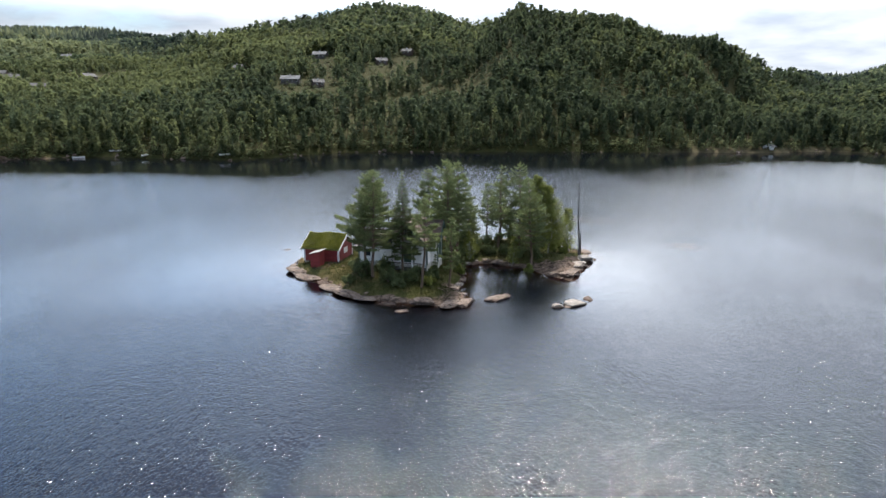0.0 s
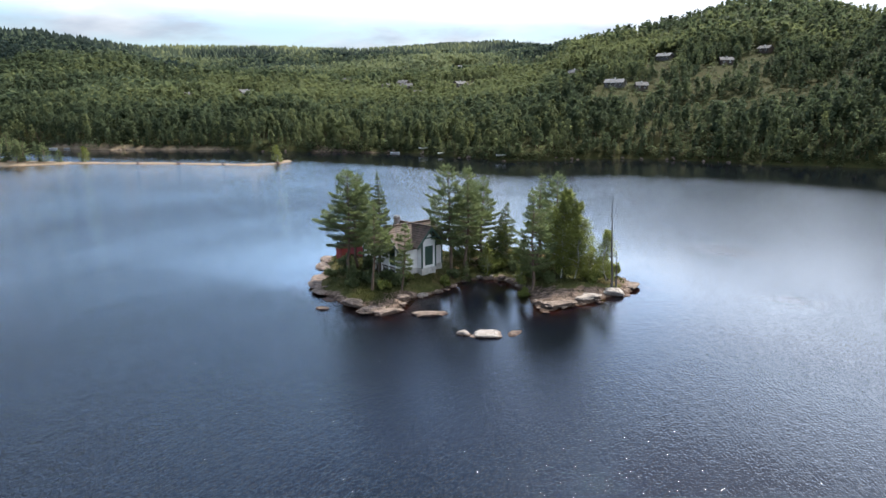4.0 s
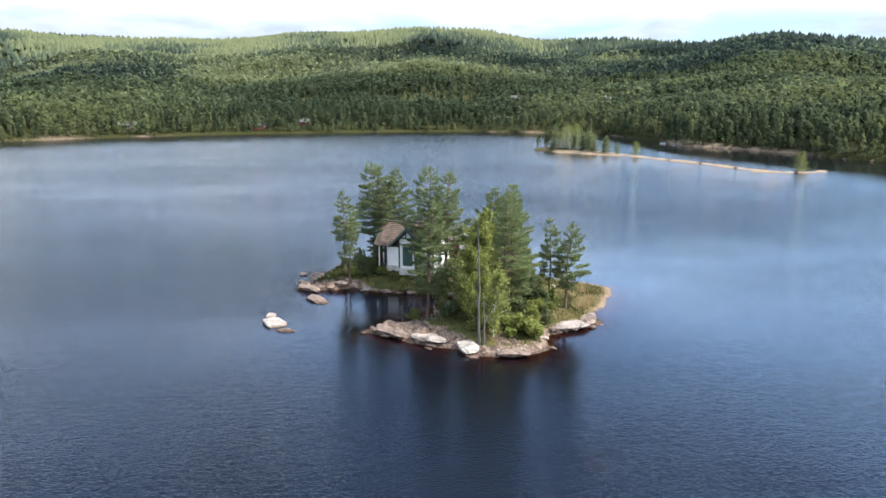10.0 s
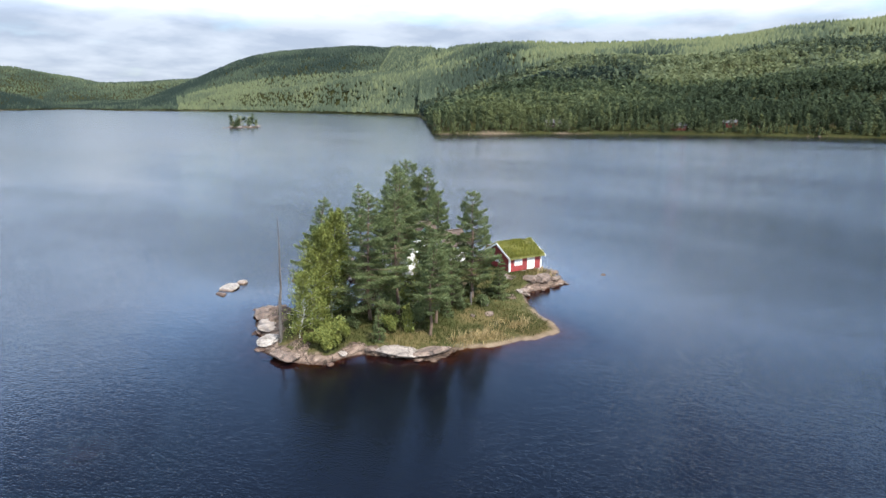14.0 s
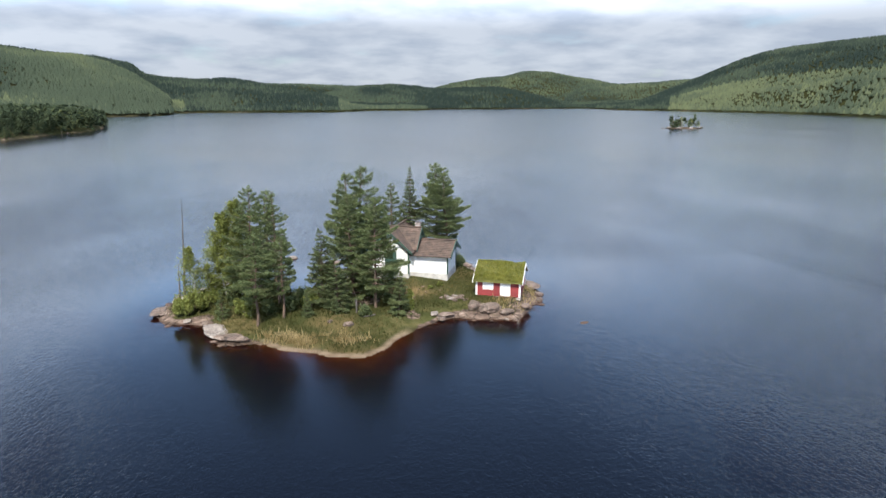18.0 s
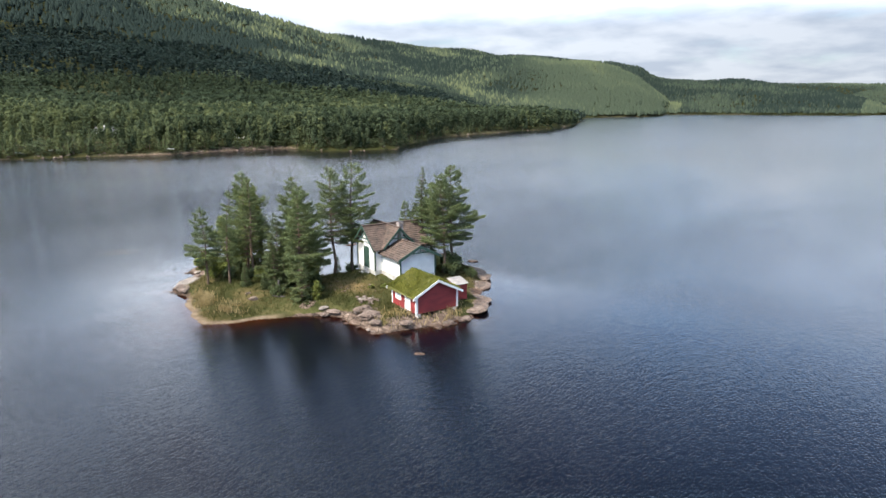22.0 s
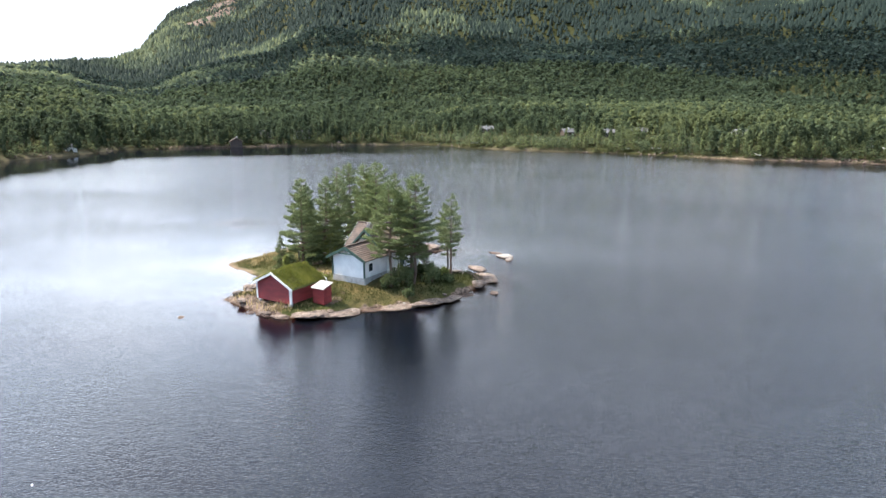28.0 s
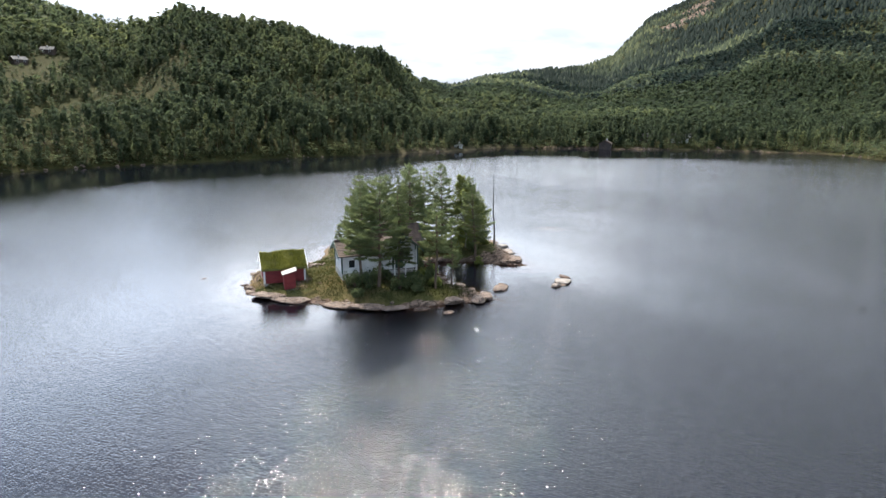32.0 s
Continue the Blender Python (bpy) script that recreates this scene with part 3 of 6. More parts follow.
def far_height(x, y):
    r, q = np.hypot(x, y), np.degrees(np.arctan2(y, x)) % 360
    rs = shore_at(q) + 10 * rough(x, y, 45, 31, 3)
    rc, up = crest_at(q), crest_up(q)
    top = 22 + (rc + 78) * np.tan(np.radians(up)) - FOREST_TOP
    s = (r - rs) / np.maximum(rc - rs, 40)
    mount = smooth((q - 288) / 20) + smooth((46 - q) / 8) * (q < 180)
    p = 1.05 + 0.75 * np.clip(mount, 0, 1)
    sc = np.clip(s, 0, 1)
    up_h = top * sc**p
    up_h = up_h * (1 + 0.55 * rough(x, y, 210, 41, 4) * (1 - sc) * smooth(sc * 3)) + (1.3 * smooth((r - rs) / 4) + 2.0 * smooth((r - rs) / 25)) * (1 - sc)
    back = top * (1 - 0.35 * np.clip(r / np.maximum(rc, 1) - 1, 0, 1.2))
    h = np.where(s < 1, up_h, back)
    # the western headland slopes down to its point
    point = (q > 196) & (q < 224.5)
    h = np.where(point, np.minimum(h, 2.5 + 0.30 * r * np.radians(np.maximum(223.6 - q, 0)) + 0.2 * np.maximum(r - 930, 0)), h)
    h = np.where(r < rs, -0.2 - np.minimum((rs - r) * 0.12, 8), h + 0.15)
    point = (q > 291.0) & (q < 318)
    h = np.where(point & (r > rs), np.minimum(h, (3.0 + 0.21 * r * np.radians(np.maximum(q - 293.2, 0))) * (1 - (0.85 - 0.85 * smooth((q - 301) / 12)) * smooth((r - 470) / 200)) + 0.2 * np.maximum(r - 1040, 0)), h)
    # the far end of the lake: flat land under ridge behind ridge
    h = np.where((q > 223.6) & (q < 292) & (r > rs), np.minimum(h, 2.0 + 0.02 * (r - rs) + 0.22 * np.maximum(r - np.maximum(rs, 1000) - 40, 0) * np.maximum(smooth((230 - q) / 6), smooth((q - 286) / 6))), h)
    for rows, front, back in LAYERS:
        h = np.where(r > rs, np.maximum(h, ridge(rows, front, back, q, r, x, y) * smooth((r - rs - 6) / 170)), h)
    bar = to_line(x, y, BAR) - 2.5 - 6.5 * smooth((-185 - x) / 30) + 5 * rough(x, y, 16, 51, 3)
    h = np.maximum(h, np.where(bar < 0, 0.25 + 0.5 * (1 - np.exp(np.minimum(bar, 0) / 4)) + 0.5 * smooth((-195 - x) / 20), -0.2 - bar * 0.15))
    isl = np.hypot((x + 265.6) / 1.5, (y + 475.8) / 0.9) - 11 + 5 * rough(x, y, 16, 57, 3)
    h = np.maximum(h, np.where(isl < 0, 0.3 + 1.6 * (1 - np.exp(np.minimum(isl, 0) / 5)), -0.2 - isl * 0.1))
    isl2 = np.hypot((x + 480), (y + 2500) / 1.2) - 26 + 8 * rough(x, y, 30, 58, 2)
    return np.maximum(h, np.where(isl2 < 0, 0.5 + 2.5 * (1 - np.exp(np.minimum(isl2, 0) / 8)), -0.2 - isl2 * 0.1))


def height(x, y):
    x, y = np.asarray(x, float), np.asarray(y, float)
    near = np.hypot(x - 10, y) < 60
    return np.where(near, np.maximum(island_height(x, y), -8), far_height(x, y))


def ground_at(x, y):
    return float(height(np.array([x]), np.array([y]))[0])
# ---------------------------------------------------------------- mesh helpers
def mesh_of(name, verts, faces, mat, attrs=None, smooth_shade=False):
    """A mesh from arrays; faces is an (n, 3) or (n, 4) array."""
    verts, faces = np.asarray(verts, np.float32), np.asarray(faces, np.int32)
    me = bpy.data.meshes.new(name)
    n, k = faces.shape
    me.vertices.add(len(verts))
    me.vertices.foreach_set("co", verts.ravel())
    me.loops.add(n * k)
    me.loops.foreach_set("vertex_index", faces.ravel())
    me.polygons.add(n)
    me.polygons.foreach_set("loop_start", np.arange(0, n * k, k, dtype=np.int32))
    me.polygons.foreach_set("use_smooth", np.full(n, smooth_shade))
    for key, val in (attrs or {}).items():
        a = me.attributes.new(key, "FLOAT", "POINT")
        a.data.foreach_set("value", np.asarray(val, np.float32))
    me.materials.append(mat)
    me.update(calc_edges=True)
    me.validate()
    return me


def part(name, data, mat, parent, label="", m=None):
    """Links a bmesh or a mesh as one mesh object under a thing or a part."""
    if isinstance(data, bmesh.types.BMesh):
        me = bpy.data.meshes.new(name)
        data.to_mesh(me)
        data.free()
        me.materials.append(mat)
    else:
        me = data
    ob = new(name, me)
    if parent is not None:
        ob.parent = parent
    if m is not None:
        ob.matrix_local = m
    if label:
        ob["label"] = label
    return ob


def thing(name, m, label, category, group="", kind=""):
    e = new(name)
    e.empty_display_size = 0.2
    e.matrix_world = m
    return tagged(e, label, category, group, kind)


def box(x0, x1, y0, y1, z0, z1, bevel=0.0, bm=None):
    own = bmesh.new()
    bmesh.ops.create_cube(own, size=1)
    for v in own.verts:
        v.co = Vector((x0 + (v.co.x + 0.5) * (x1 - x0), y0 + (v.co.y + 0.5) * (y1 - y0), z0 + (v.co.z + 0.5) * (z1 - z0)))
    if bevel:
        bmesh.ops.bevel(own, geom=own.edges[:], offset=bevel, segments=1, affect="EDGES")
    if bm is None:
        return own
    me = bpy.data.meshes.new("tmp")
    own.to_mesh(me)
    own.free()
    bm.from_mesh(me)
    bpy.data.meshes.remove(me)
    return bm


def prism(poly, along, lo, hi):
    """A flat outline in two axes pushed along the third: poly points are (a, z), along is 'x' or 'y'."""
    bm = bmesh.new()
    a = [bm.verts.new((lo, p, z) if along == "x" else (p, lo, z)) for p, z in poly]
    b = [bm.verts.new((hi, p, z) if along == "x" else (p, hi, z)) for p, z in poly]
    n = len(poly)
    bm.faces.new(a)
    bm.faces.new(b[::-1])
    for k in range(n):
        bm.faces.new((a[k], b[k], b[(k + 1) % n], a[(k + 1) % n]))
    bmesh.ops.recalc_face_normals(bm, faces=bm.faces[:])
    return bm


def tube(points, radii, sides=7):
    """Verts and faces of a tapered limb along points."""
    pts = np.asarray(points, float)
    vs, fs = [], []
    for k, p in enumerate(pts):
        d = pts[min(k + 1, len(pts) - 1)] - pts[max(k - 1, 0)]
        d = d / (np.linalg.norm(d) + 1e-9)
        s = np.cross(d, (0.3, 0.9, 0.1) if abs(d[2]) > 0.5 else (0, 0, 1))
        s /= np.linalg.norm(s) + 1e-9
        t = np.cross(d, s)
        for j in range(sides):
            a = 2 * math.pi * j / sides
            vs.append(p + radii[k] * (math.cos(a) * s + math.sin(a) * t))
    for k in range(len(pts) - 1):
        for j in range(sides):
            a, b = k * sides + j, k * sides + (j + 1) % sides
            fs.append((a, b, b + sides, a + sides))
    return np.array(vs), np.array(fs)


def join_arrays(items):
    vs, fs, off = [], [], 0
    for v, f in items:
        vs.append(v)
        fs.append(np.asarray(f) + off)
        off += len(v)
    return np.concatenate(vs), np.concatenate(fs)


# ---------------------------------------------------------------- ground and water
def polar_sheet(cx, cy, radii, n):
    a = np.linspace(0, 2 * math.pi, n, endpoint=False)
    R, A = np.meshgrid(radii, a, indexing="ij")
    x, y = (cx + R * np.cos(A)).ravel(), (cy + R * np.sin(A)).ravel()
    i, j = np.meshgrid(np.arange(len(radii) - 1), np.arange(n), indexing="ij")
    j2 = (j + 1) % n
    f = np.stack([i * n + j, (i + 1) * n + j, (i + 1) * n + j2, i * n + j2], -1).reshape(-1, 4)
    return x, y, f


def clearing(x, y):
    """How open the far woods are: heath, felled ground, gardens."""
    r, q = np.hypot(x, y), np.degrees(np.arctan2(y, x)) % 360
    c = smooth((rough(x, y, 110, 71, 4) - 0.30) * 5) * 0.7 * (r < 650)
    for bx, by, s in HEATHS:
        c = np.maximum(c, np.exp(-((x - bx) ** 2 + (y - by) ** 2) / (2 * s * s)) * (1.0 + 0.8 * rough(x, y, 25, 73, 3)))
    return np.clip(np.maximum(c, 0.85 * cliff(x, y)), 0, 1)


def cliff(x, y):
    """Bare rock faces on the shoulder of the mountain."""
    r, q = np.hypot(x, y), np.degrees(np.arctan2(y, x)) % 360
    return np.clip(smooth((3.2 - np.abs(q - 30.5)) / 2) * smooth((230 - np.abs(r - 1760)) / 120) * (0.45 + 1.6 * rough(x, y, 70, 75, 3)), 0, 1)


HEATHS = [(20, 296, 36), (-12, 318, 26), (52, 300, 22), (-50, 268, 18), (5, 262, 16), (70, 330, 20), (150, 268, 20), (296, 30, 28), (290, -20, 30), (284, -75, 26), (285, -112, 22), (-215, 470, 45), (-320, 300, 18), (215, 300, 20)]


# cabins on the slopes: place, size, whether pale
EAST_SLOPE = [(-88, 381, 9, 7, 0), (-46.6, 324, 12, 7, 1), (-30, 318, 7, 6, 0), (-35, 419, 11, 7, 1), (9, 375, 8, 6, 0), (29, 408, 8, 6, 0), (-330, 700, 14, 9, 1), (-277, 469, 12, 8, 0), (-225, 401, 12, 7, 0), (-219, 466, 13, 8, 0), (-300, 470, 9, 7, 0), (-562, 79, 12, 8, 0)]
WEST_SLOPE = [(-386, 307, 9, 7, 0), (-375, 361, 16, 9, 0), (-382, 519, 9, 7, 0), (-306, 511, 11, 8, 0), (-544, 162, 10, 7, 1), (385, 86, 9, 6, 0), (341, 26, 9, 6, 0), (417, 11, 9, 6, 0), (319, -25, 8, 6, 0), (316, -47, 9, 6, 0), (329, -66, 10, 6, 0), (310, -118, 10, 6, 0), (291, -112, 10, 6, 0)]
HILL = EAST_SLOPE + WEST_SLOPE


def build_ground():
    radii = np.r_[np.arange(0.3, 36, 0.38), np.arange(36, 60, 2.0), np.arange(60, 150, 15.0), np.arange(150, 330, 3.5), np.arange(330, 700, 9.0), np.geomspace(700, 4700, 130)]
    x, y, f = polar_sheet(10, 0, radii, 640)
    z = height(x, y)
    d = coast_depth(x, y)
    isl = np.hypot(x - 10, y) < 60
    q = np.degrees(np.arctan2(y, x)) % 360
    # on the island: bare granite along the coast, widest on the east and south
    spread = 0.55 + 2.6 * np.exp(-((x - 29) ** 2 + (y - 0) ** 2) / 45) + 2.2 * np.exp(-((x - 25) ** 2 + (y + 6) ** 2) / 16) + 1.4 * np.exp(-((x + 6) ** 2 + (y + 6) ** 2) / 40) + 1.6 * np.exp(-((x - 9) ** 2 + (y + 16) ** 2) / 20) + 0.9 * np.exp(-((x + 4) ** 2 + (y - 9) ** 2) / 20)
    spread += 1.2 * np.exp(-((x - 23) ** 2 + (y - 13) ** 2) / 12)
    low = smooth((y - 12) / 3) * smooth((x - 3) / 3) * smooth((21 - x) / 3)
    rock_i = smooth(1.0 - d / np.maximum(spread * 1.5, 0.4) + 0.8 * rough(x, y, 4, 81, 3)) * (1 - 0.95 * low)
    rock_i = np.maximum(rock_i, smooth((rough(x, y, 5, 83, 3) - 0.28) * 5) * 0.8 * (d > 0))
    sand_i = low * smooth((1.2 - d) / 0.6) * (d > -3)
    rs = shore_at(q)
    r = np.hypot(x, y)
    rock_f = 0.6 * smooth(0.75 - (r - rs - 1) / 3.5 + 1.2 * rough(x, y, 22, 85, 3)) * smooth((rough(x, y, 60, 86, 3) + 0.28) * 4) * 0.9
    rock_f = rock_f * (1 - 0.75 * smooth((q - 36) / 6) * smooth((124 - q) / 6))
    cl = clearing(x, y)
    rock_f = np.maximum(rock_f, smooth((rough(x, y, 60, 87, 4) - 0.30) * 5) * 0.06 * cl)
    rock_f = np.maximum(rock_f, cliff(x, y))
    bar = to_line(x, y, BAR)
    sand_f = smooth((16 - bar) / 4) * smooth((x + 222) / 12) + 0.9 * smooth((5 - (r - rs)) / 4) * smooth((q - 139) / 3) * smooth((157 - q) / 3) + smooth(1 - (r - rs - 1) / 3) * smooth((rough(x, y, 90, 88, 2) - 0.15) * 5) * 0.3
    heath_i = np.clip(smooth((y - 9) / 5) * smooth((x - 2) / 4) * smooth((23 - x) / 5) * (0.05 + 1.0 * rough(x, y, 4, 89, 3)) + 0.55 * np.exp(-((x + 6) ** 2 + (y - 7.5) ** 2) / 12), 0, 1)
    heath_i = np.maximum(heath_i, 0.35 * smooth((rough(x, y, 6, 90, 3) - 0.05) * 4))
    heath_i = np.maximum(heath_i, 0.9 * np.exp(-((x - 4.6) ** 2 / 8 + (y - 3.2) ** 2 / 3)) + 0.6 * np.exp(-((x + 2.5) ** 2 / 5 + (y + 4.0) ** 2 / 6)))
    attrs = {
        "rock": np.where(isl, rock_i, rock_f),
        "sand": np.clip(np.where(isl, sand_i, sand_f), 0, 1),
        "heath": np.where(isl, heath_i, cl * 0.16 * (0.5 + rough(x, y, 50, 91, 3))),
        "woods": np.where(isl, 0.45 * smooth((d - 2) / 3), 1 - 0.12 * cl),
    }
    ob = new("ground", mesh_of("ground", np.stack([x, y, z], 1), f, M_GROUND, attrs, True))
    tagged(ob, "mossy granite island, wooded hills and lake bed", "ground", kind="structure")
    # water
    radii = np.r_[0.3, np.arange(2, 60, 0.7), np.arange(60, 480, 8), np.geomspace(480, 4800, 25)]
    x, y, f = polar_sheet(10, 0, radii, 300)
    d = coast_depth(x, y)
    lowe = smooth((y - 11) / 4) * smooth((x - 1) / 4) * smooth((24 - x) / 4)
    shallow = np.where(d < 0, np.exp(np.minimum(d, 0) / (2.1 + 1.6 * lowe)), 1.0)
    shallow = np.where(shallow < 0.02, 0, shallow) * (np.hypot(x - 10, y) < 60)
    for sx, sy, sr in ((40.5, 33.4, 3.2), (49.4, 8.2, 1.6)):
        shallow = np.maximum(shallow, 0.55 * np.exp(-((x - sx) ** 2 + (y - sy) ** 2) / (2 * sr * sr)))
    lee = 1.0 * np.exp(np.minimum(d, 0) / 21.0) * (np.hypot(x - 10, y) < 60)
    # open to the wind on the south side
    lee *= 1 - 0.8 * smooth((-y - 12) / 8) * smooth((26 - x) / 10)
    # a still strip under the wooded shores to the south and east
    rr, qq = np.hypot(x, y), np.degrees(np.arctan2(y, x)) % 360
    off = shore_at(qq) - rr + 16 * rough(x, y, 45, 95, 3)
    sheltered = smooth((95 - off) / 50) * (0.25 + 0.75 * smooth((qq - 8) / 14) * smooth((182 - qq) / 20))
    cove = np.exp(-((x - 17) ** 2 + (y + 8) ** 2) / 60)
    ob = new("water", mesh_of("water", np.stack([x, y, 0 * x], 1), f, M_WATER, {"shallow": np.clip(shallow, 0, 1) * 0.85, "lee": np.clip(np.maximum(lee, cove), 0, 1), "fetch": 1.0 - 0.6 * smooth((np.hypot(x, y) - 60) / 340), "sheltered": sheltered}, True))
    tagged(ob, "dark rippled lake water, brown in the shallows", "lake", kind="structure")


build_ground()

# ---------------------------------------------------------------- the woods round the lake
RNG = np.random.default_rng(7)


def leaf_cloud(kind, n, rng, grain=1.0):
    """A tree one metre high made of n loose sprays of foliage; kind: spruce, pine, birch."""
    if kind == "spruce":
        z = 0.05 + 0.94 * (1 - np.sqrt(rng.random(n))) ** 0.85
        rad = 0.20 * (1.02 - z) ** 0.9 * (0.25 + 0.8 * rng.random(n))
        size = 0.035 + 0.060 * (1 - z)
        droop = -0.45
    elif kind == "pine":
        z = 0.32 + 0.66 * rng.random(n) ** 0.8
        rad = 0.19 * np.sqrt(np.clip(1 - ((z - 0.60) / 0.42) ** 2, 0.03, 1)) * (0.2 + 0.85 * rng.random(n) ** 0.7)
        size = 0.050 + 0.030 * rng.random(n)
        droop = 0.15
    else:
        z = 0.18 + 0.80 * rng.random(n)
        rad = 0.20 * np.sqrt(np.clip(1 - ((z - 0.50) / 0.5) ** 2, 0.03, 1)) * (0.2 + 0.85 * rng.random(n) ** 0.7)
        size = 0.048 + 0.030 * rng.random(n)
        droop = -0.3
    # boughs gather in a few clumps round the stem
    a = rng.integers(0, 9, n) * 0.698 + rng.normal(0, 0.22, n) + np.floor(z * 7) * 1.3
    size = size * grain
    c = np.stack([rad * np.cos(a), rad * np.sin(a), np.minimum(z, 1 - size * 0.6)], 1)
    out = np.stack([np.cos(a), np.sin(a), droop + rng.normal(0, 0.45, n)], 1)
    side = np.stack([-np.sin(a), np.cos(a), rng.normal(0, 0.55, n)], 1)
    s = size[:, None]
    v = np.stack([c + out * s, c - out * s * 0.55 + side * s * 0.85, c - out * s * 0.55 - side * s * 0.85], 1)
    return v.reshape(-1, 3)


def far_cone(rng, sides=4):
    a = np.arange(sides) * 2 * math.pi / sides + rng.random()
    r = 0.15 + 0.08 * rng.random(sides)
    base = np.stack([r * np.cos(a), r * np.sin(a), 0.10 + 0.18 * rng.random(sides)], 1)
    tri = [(np.array([0, 0, 1.0]), base[k], base[(k + 1) % sides]) for k in range(sides)]
    return np.array(tri).reshape(-1, 3)


def plant(name, label, pos, hgt, tint, templates, pick, parts_mat):
    """All trees at pos as one mesh; templates are the triangles of trees one metre high."""
    vs, ts, fs, off = [], [], [], 0
    rng = np.random.default_rng(len(pos))
    for k, tpl in enumerate(templates):
        sel = np.where(pick == k)[0]
        if not len(sel):
            continue
        pts, idx = np.unique(np.round(tpl, 6), axis=0, return_inverse=True)
        idx = idx.reshape(-1, 3)
        a = rng.random(len(sel)) * 2 * math.pi
        w = hgt[sel] * (0.56 + 0.34 * rng.random(len(sel)))
        ca, sa = np.cos(a)[:, None], np.sin(a)[:, None]
        X = (pts[None, :, 0] * ca - pts[None, :, 1] * sa) * w[:, None] + pos[sel, 0:1]
        Y = (pts[None, :, 0] * sa + pts[None, :, 1] * ca) * w[:, None] + pos[sel, 1:2]
        Z = pts[None, :, 2] * hgt[sel][:, None] + pos[sel, 2:3]
        vs.append(np.stack([X, Y, Z], -1).reshape(-1, 3))
        fs.append((idx[None] + len(pts) * np.arange(len(sel))[:, None, None]).reshape(-1, 3) + off)
        off += len(pts) * len(sel)
        ts.append(np.repeat(tint[sel], len(pts)))
    ob = new(name, mesh_of(name, np.concatenate(vs), np.concatenate(fs), parts_mat, {"tint": np.concatenate(ts)}, True))
    return tagged(ob, label, "forest", kind="stuff")


def horizon_map():
    """Steepest angle from the lake over the treetops up to each distance, bearing by bearing."""
    q, r = np.arange(0, 360, 0.5), np.geomspace(170, 4700, 260)
    Q, R = np.meshgrid(np.radians(q), r, indexing="ij")
    z = height(R * np.cos(Q), R * np.sin(Q))
    return r, np.maximum.accumulate((z + np.where(z > 0.7, 5.0, 0.0) - 22.0) / (R + 60), axis=1)


SIGHT_R, SIGHT = horizon_map()


def sites(n, r0, r1, power, rng, q0=0.0, q1=360.0):
    """Random places on the wooded land between two distances, thinned in clearings and in the dips behind crests."""
    q = (q0 + rng.random(n) * (q1 - q0)) % 360
    r = (r0**power + (r1**power - r0**power) * rng.random(n)) ** (1 / power)
    x, y = r * np.cos(np.radians(q)), r * np.sin(np.radians(q))
    z = height(x, y)
    cl = clearing(x, y)
    keep = (z > 0.7) & (rng.random(n) > cl * 0.92)
    k = np.clip(np.searchsorted(SIGHT_R, r - 12) - 1, 0, len(SIGHT_R) - 1)
    seen = (z + 13 - 22.0) / (r + 60) > SIGHT[np.round(q * 2).astype(int) % 720, k] - 0.002
    keep &= seen | (rng.random(n) < 0.10)
    # each cabin stands in its own opening with a view of the lake
    for hx, hy, hw, _, _ in HILL:
        hr = math.hypot(hx, hy)
        for k, open_r in (((0, hw), (10, 12), (21, 12), (33, 11), (45, 10), (57, 8)) if hy > 200 else ((0, hw * 0.9), (9, 7), (18, 6))):
            cx, cy = hx * (1 - k / hr), hy * (1 - k / hr)
            keep &= ((x - cx) ** 2 + (y - cy) ** 2 > open_r**2) | (rng.random(n) < (0.0 if k < 5 else 0.10))
    x, y, z = x[keep], y[keep], z[keep]
    return np.stack([x, y, z], 1)


def stand(pos, rng):
    """Height, tint and kind of tree by place; the tint includes sun and cloud shade."""
    n = len(pos)
    x, y = pos[:, 0], pos[:, 1]
    dens = rough(x, y, 90, 101, 3)
    hgt = 10.8 * (0.66 + 0.58 * rng.random(n)) * (1 + 0.40 * dens)
    hgt *= (1 - 0.45 * clearing(x, y)) 
    tint = np.clip(0.40 + 1.15 * rough(x, y, 120, 103, 4) + 1.0 * rough(x, y, 430, 113, 2) + rng.normal(0, 0.06, n), 0, 1)
    q = np.degrees(np.arctan2(y, x)) % 360
    # tint stands for cloud shade on mountain and southern headland, sunlight on western hills
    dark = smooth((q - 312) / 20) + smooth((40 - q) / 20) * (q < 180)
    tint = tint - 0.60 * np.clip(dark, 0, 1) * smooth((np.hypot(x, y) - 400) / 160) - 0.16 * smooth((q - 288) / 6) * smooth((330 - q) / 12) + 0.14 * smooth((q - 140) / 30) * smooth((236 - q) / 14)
    u = rng.random(n) + 0.5 * rough(x, y, 160, 105, 3)
    near = np.hypot(x, y) < 460
    kind = np.where(u < np.where(near, 0.26, 0.46), 0, np.where(u < np.where(near, 0.72, 0.84), 1, 2))
    tint = np.clip(np.where(kind == 2, tint + 0.38, np.where(kind == 0, tint * 0.75, tint)) + 0.12 * near, 0, 1)
    return hgt, tint, kind


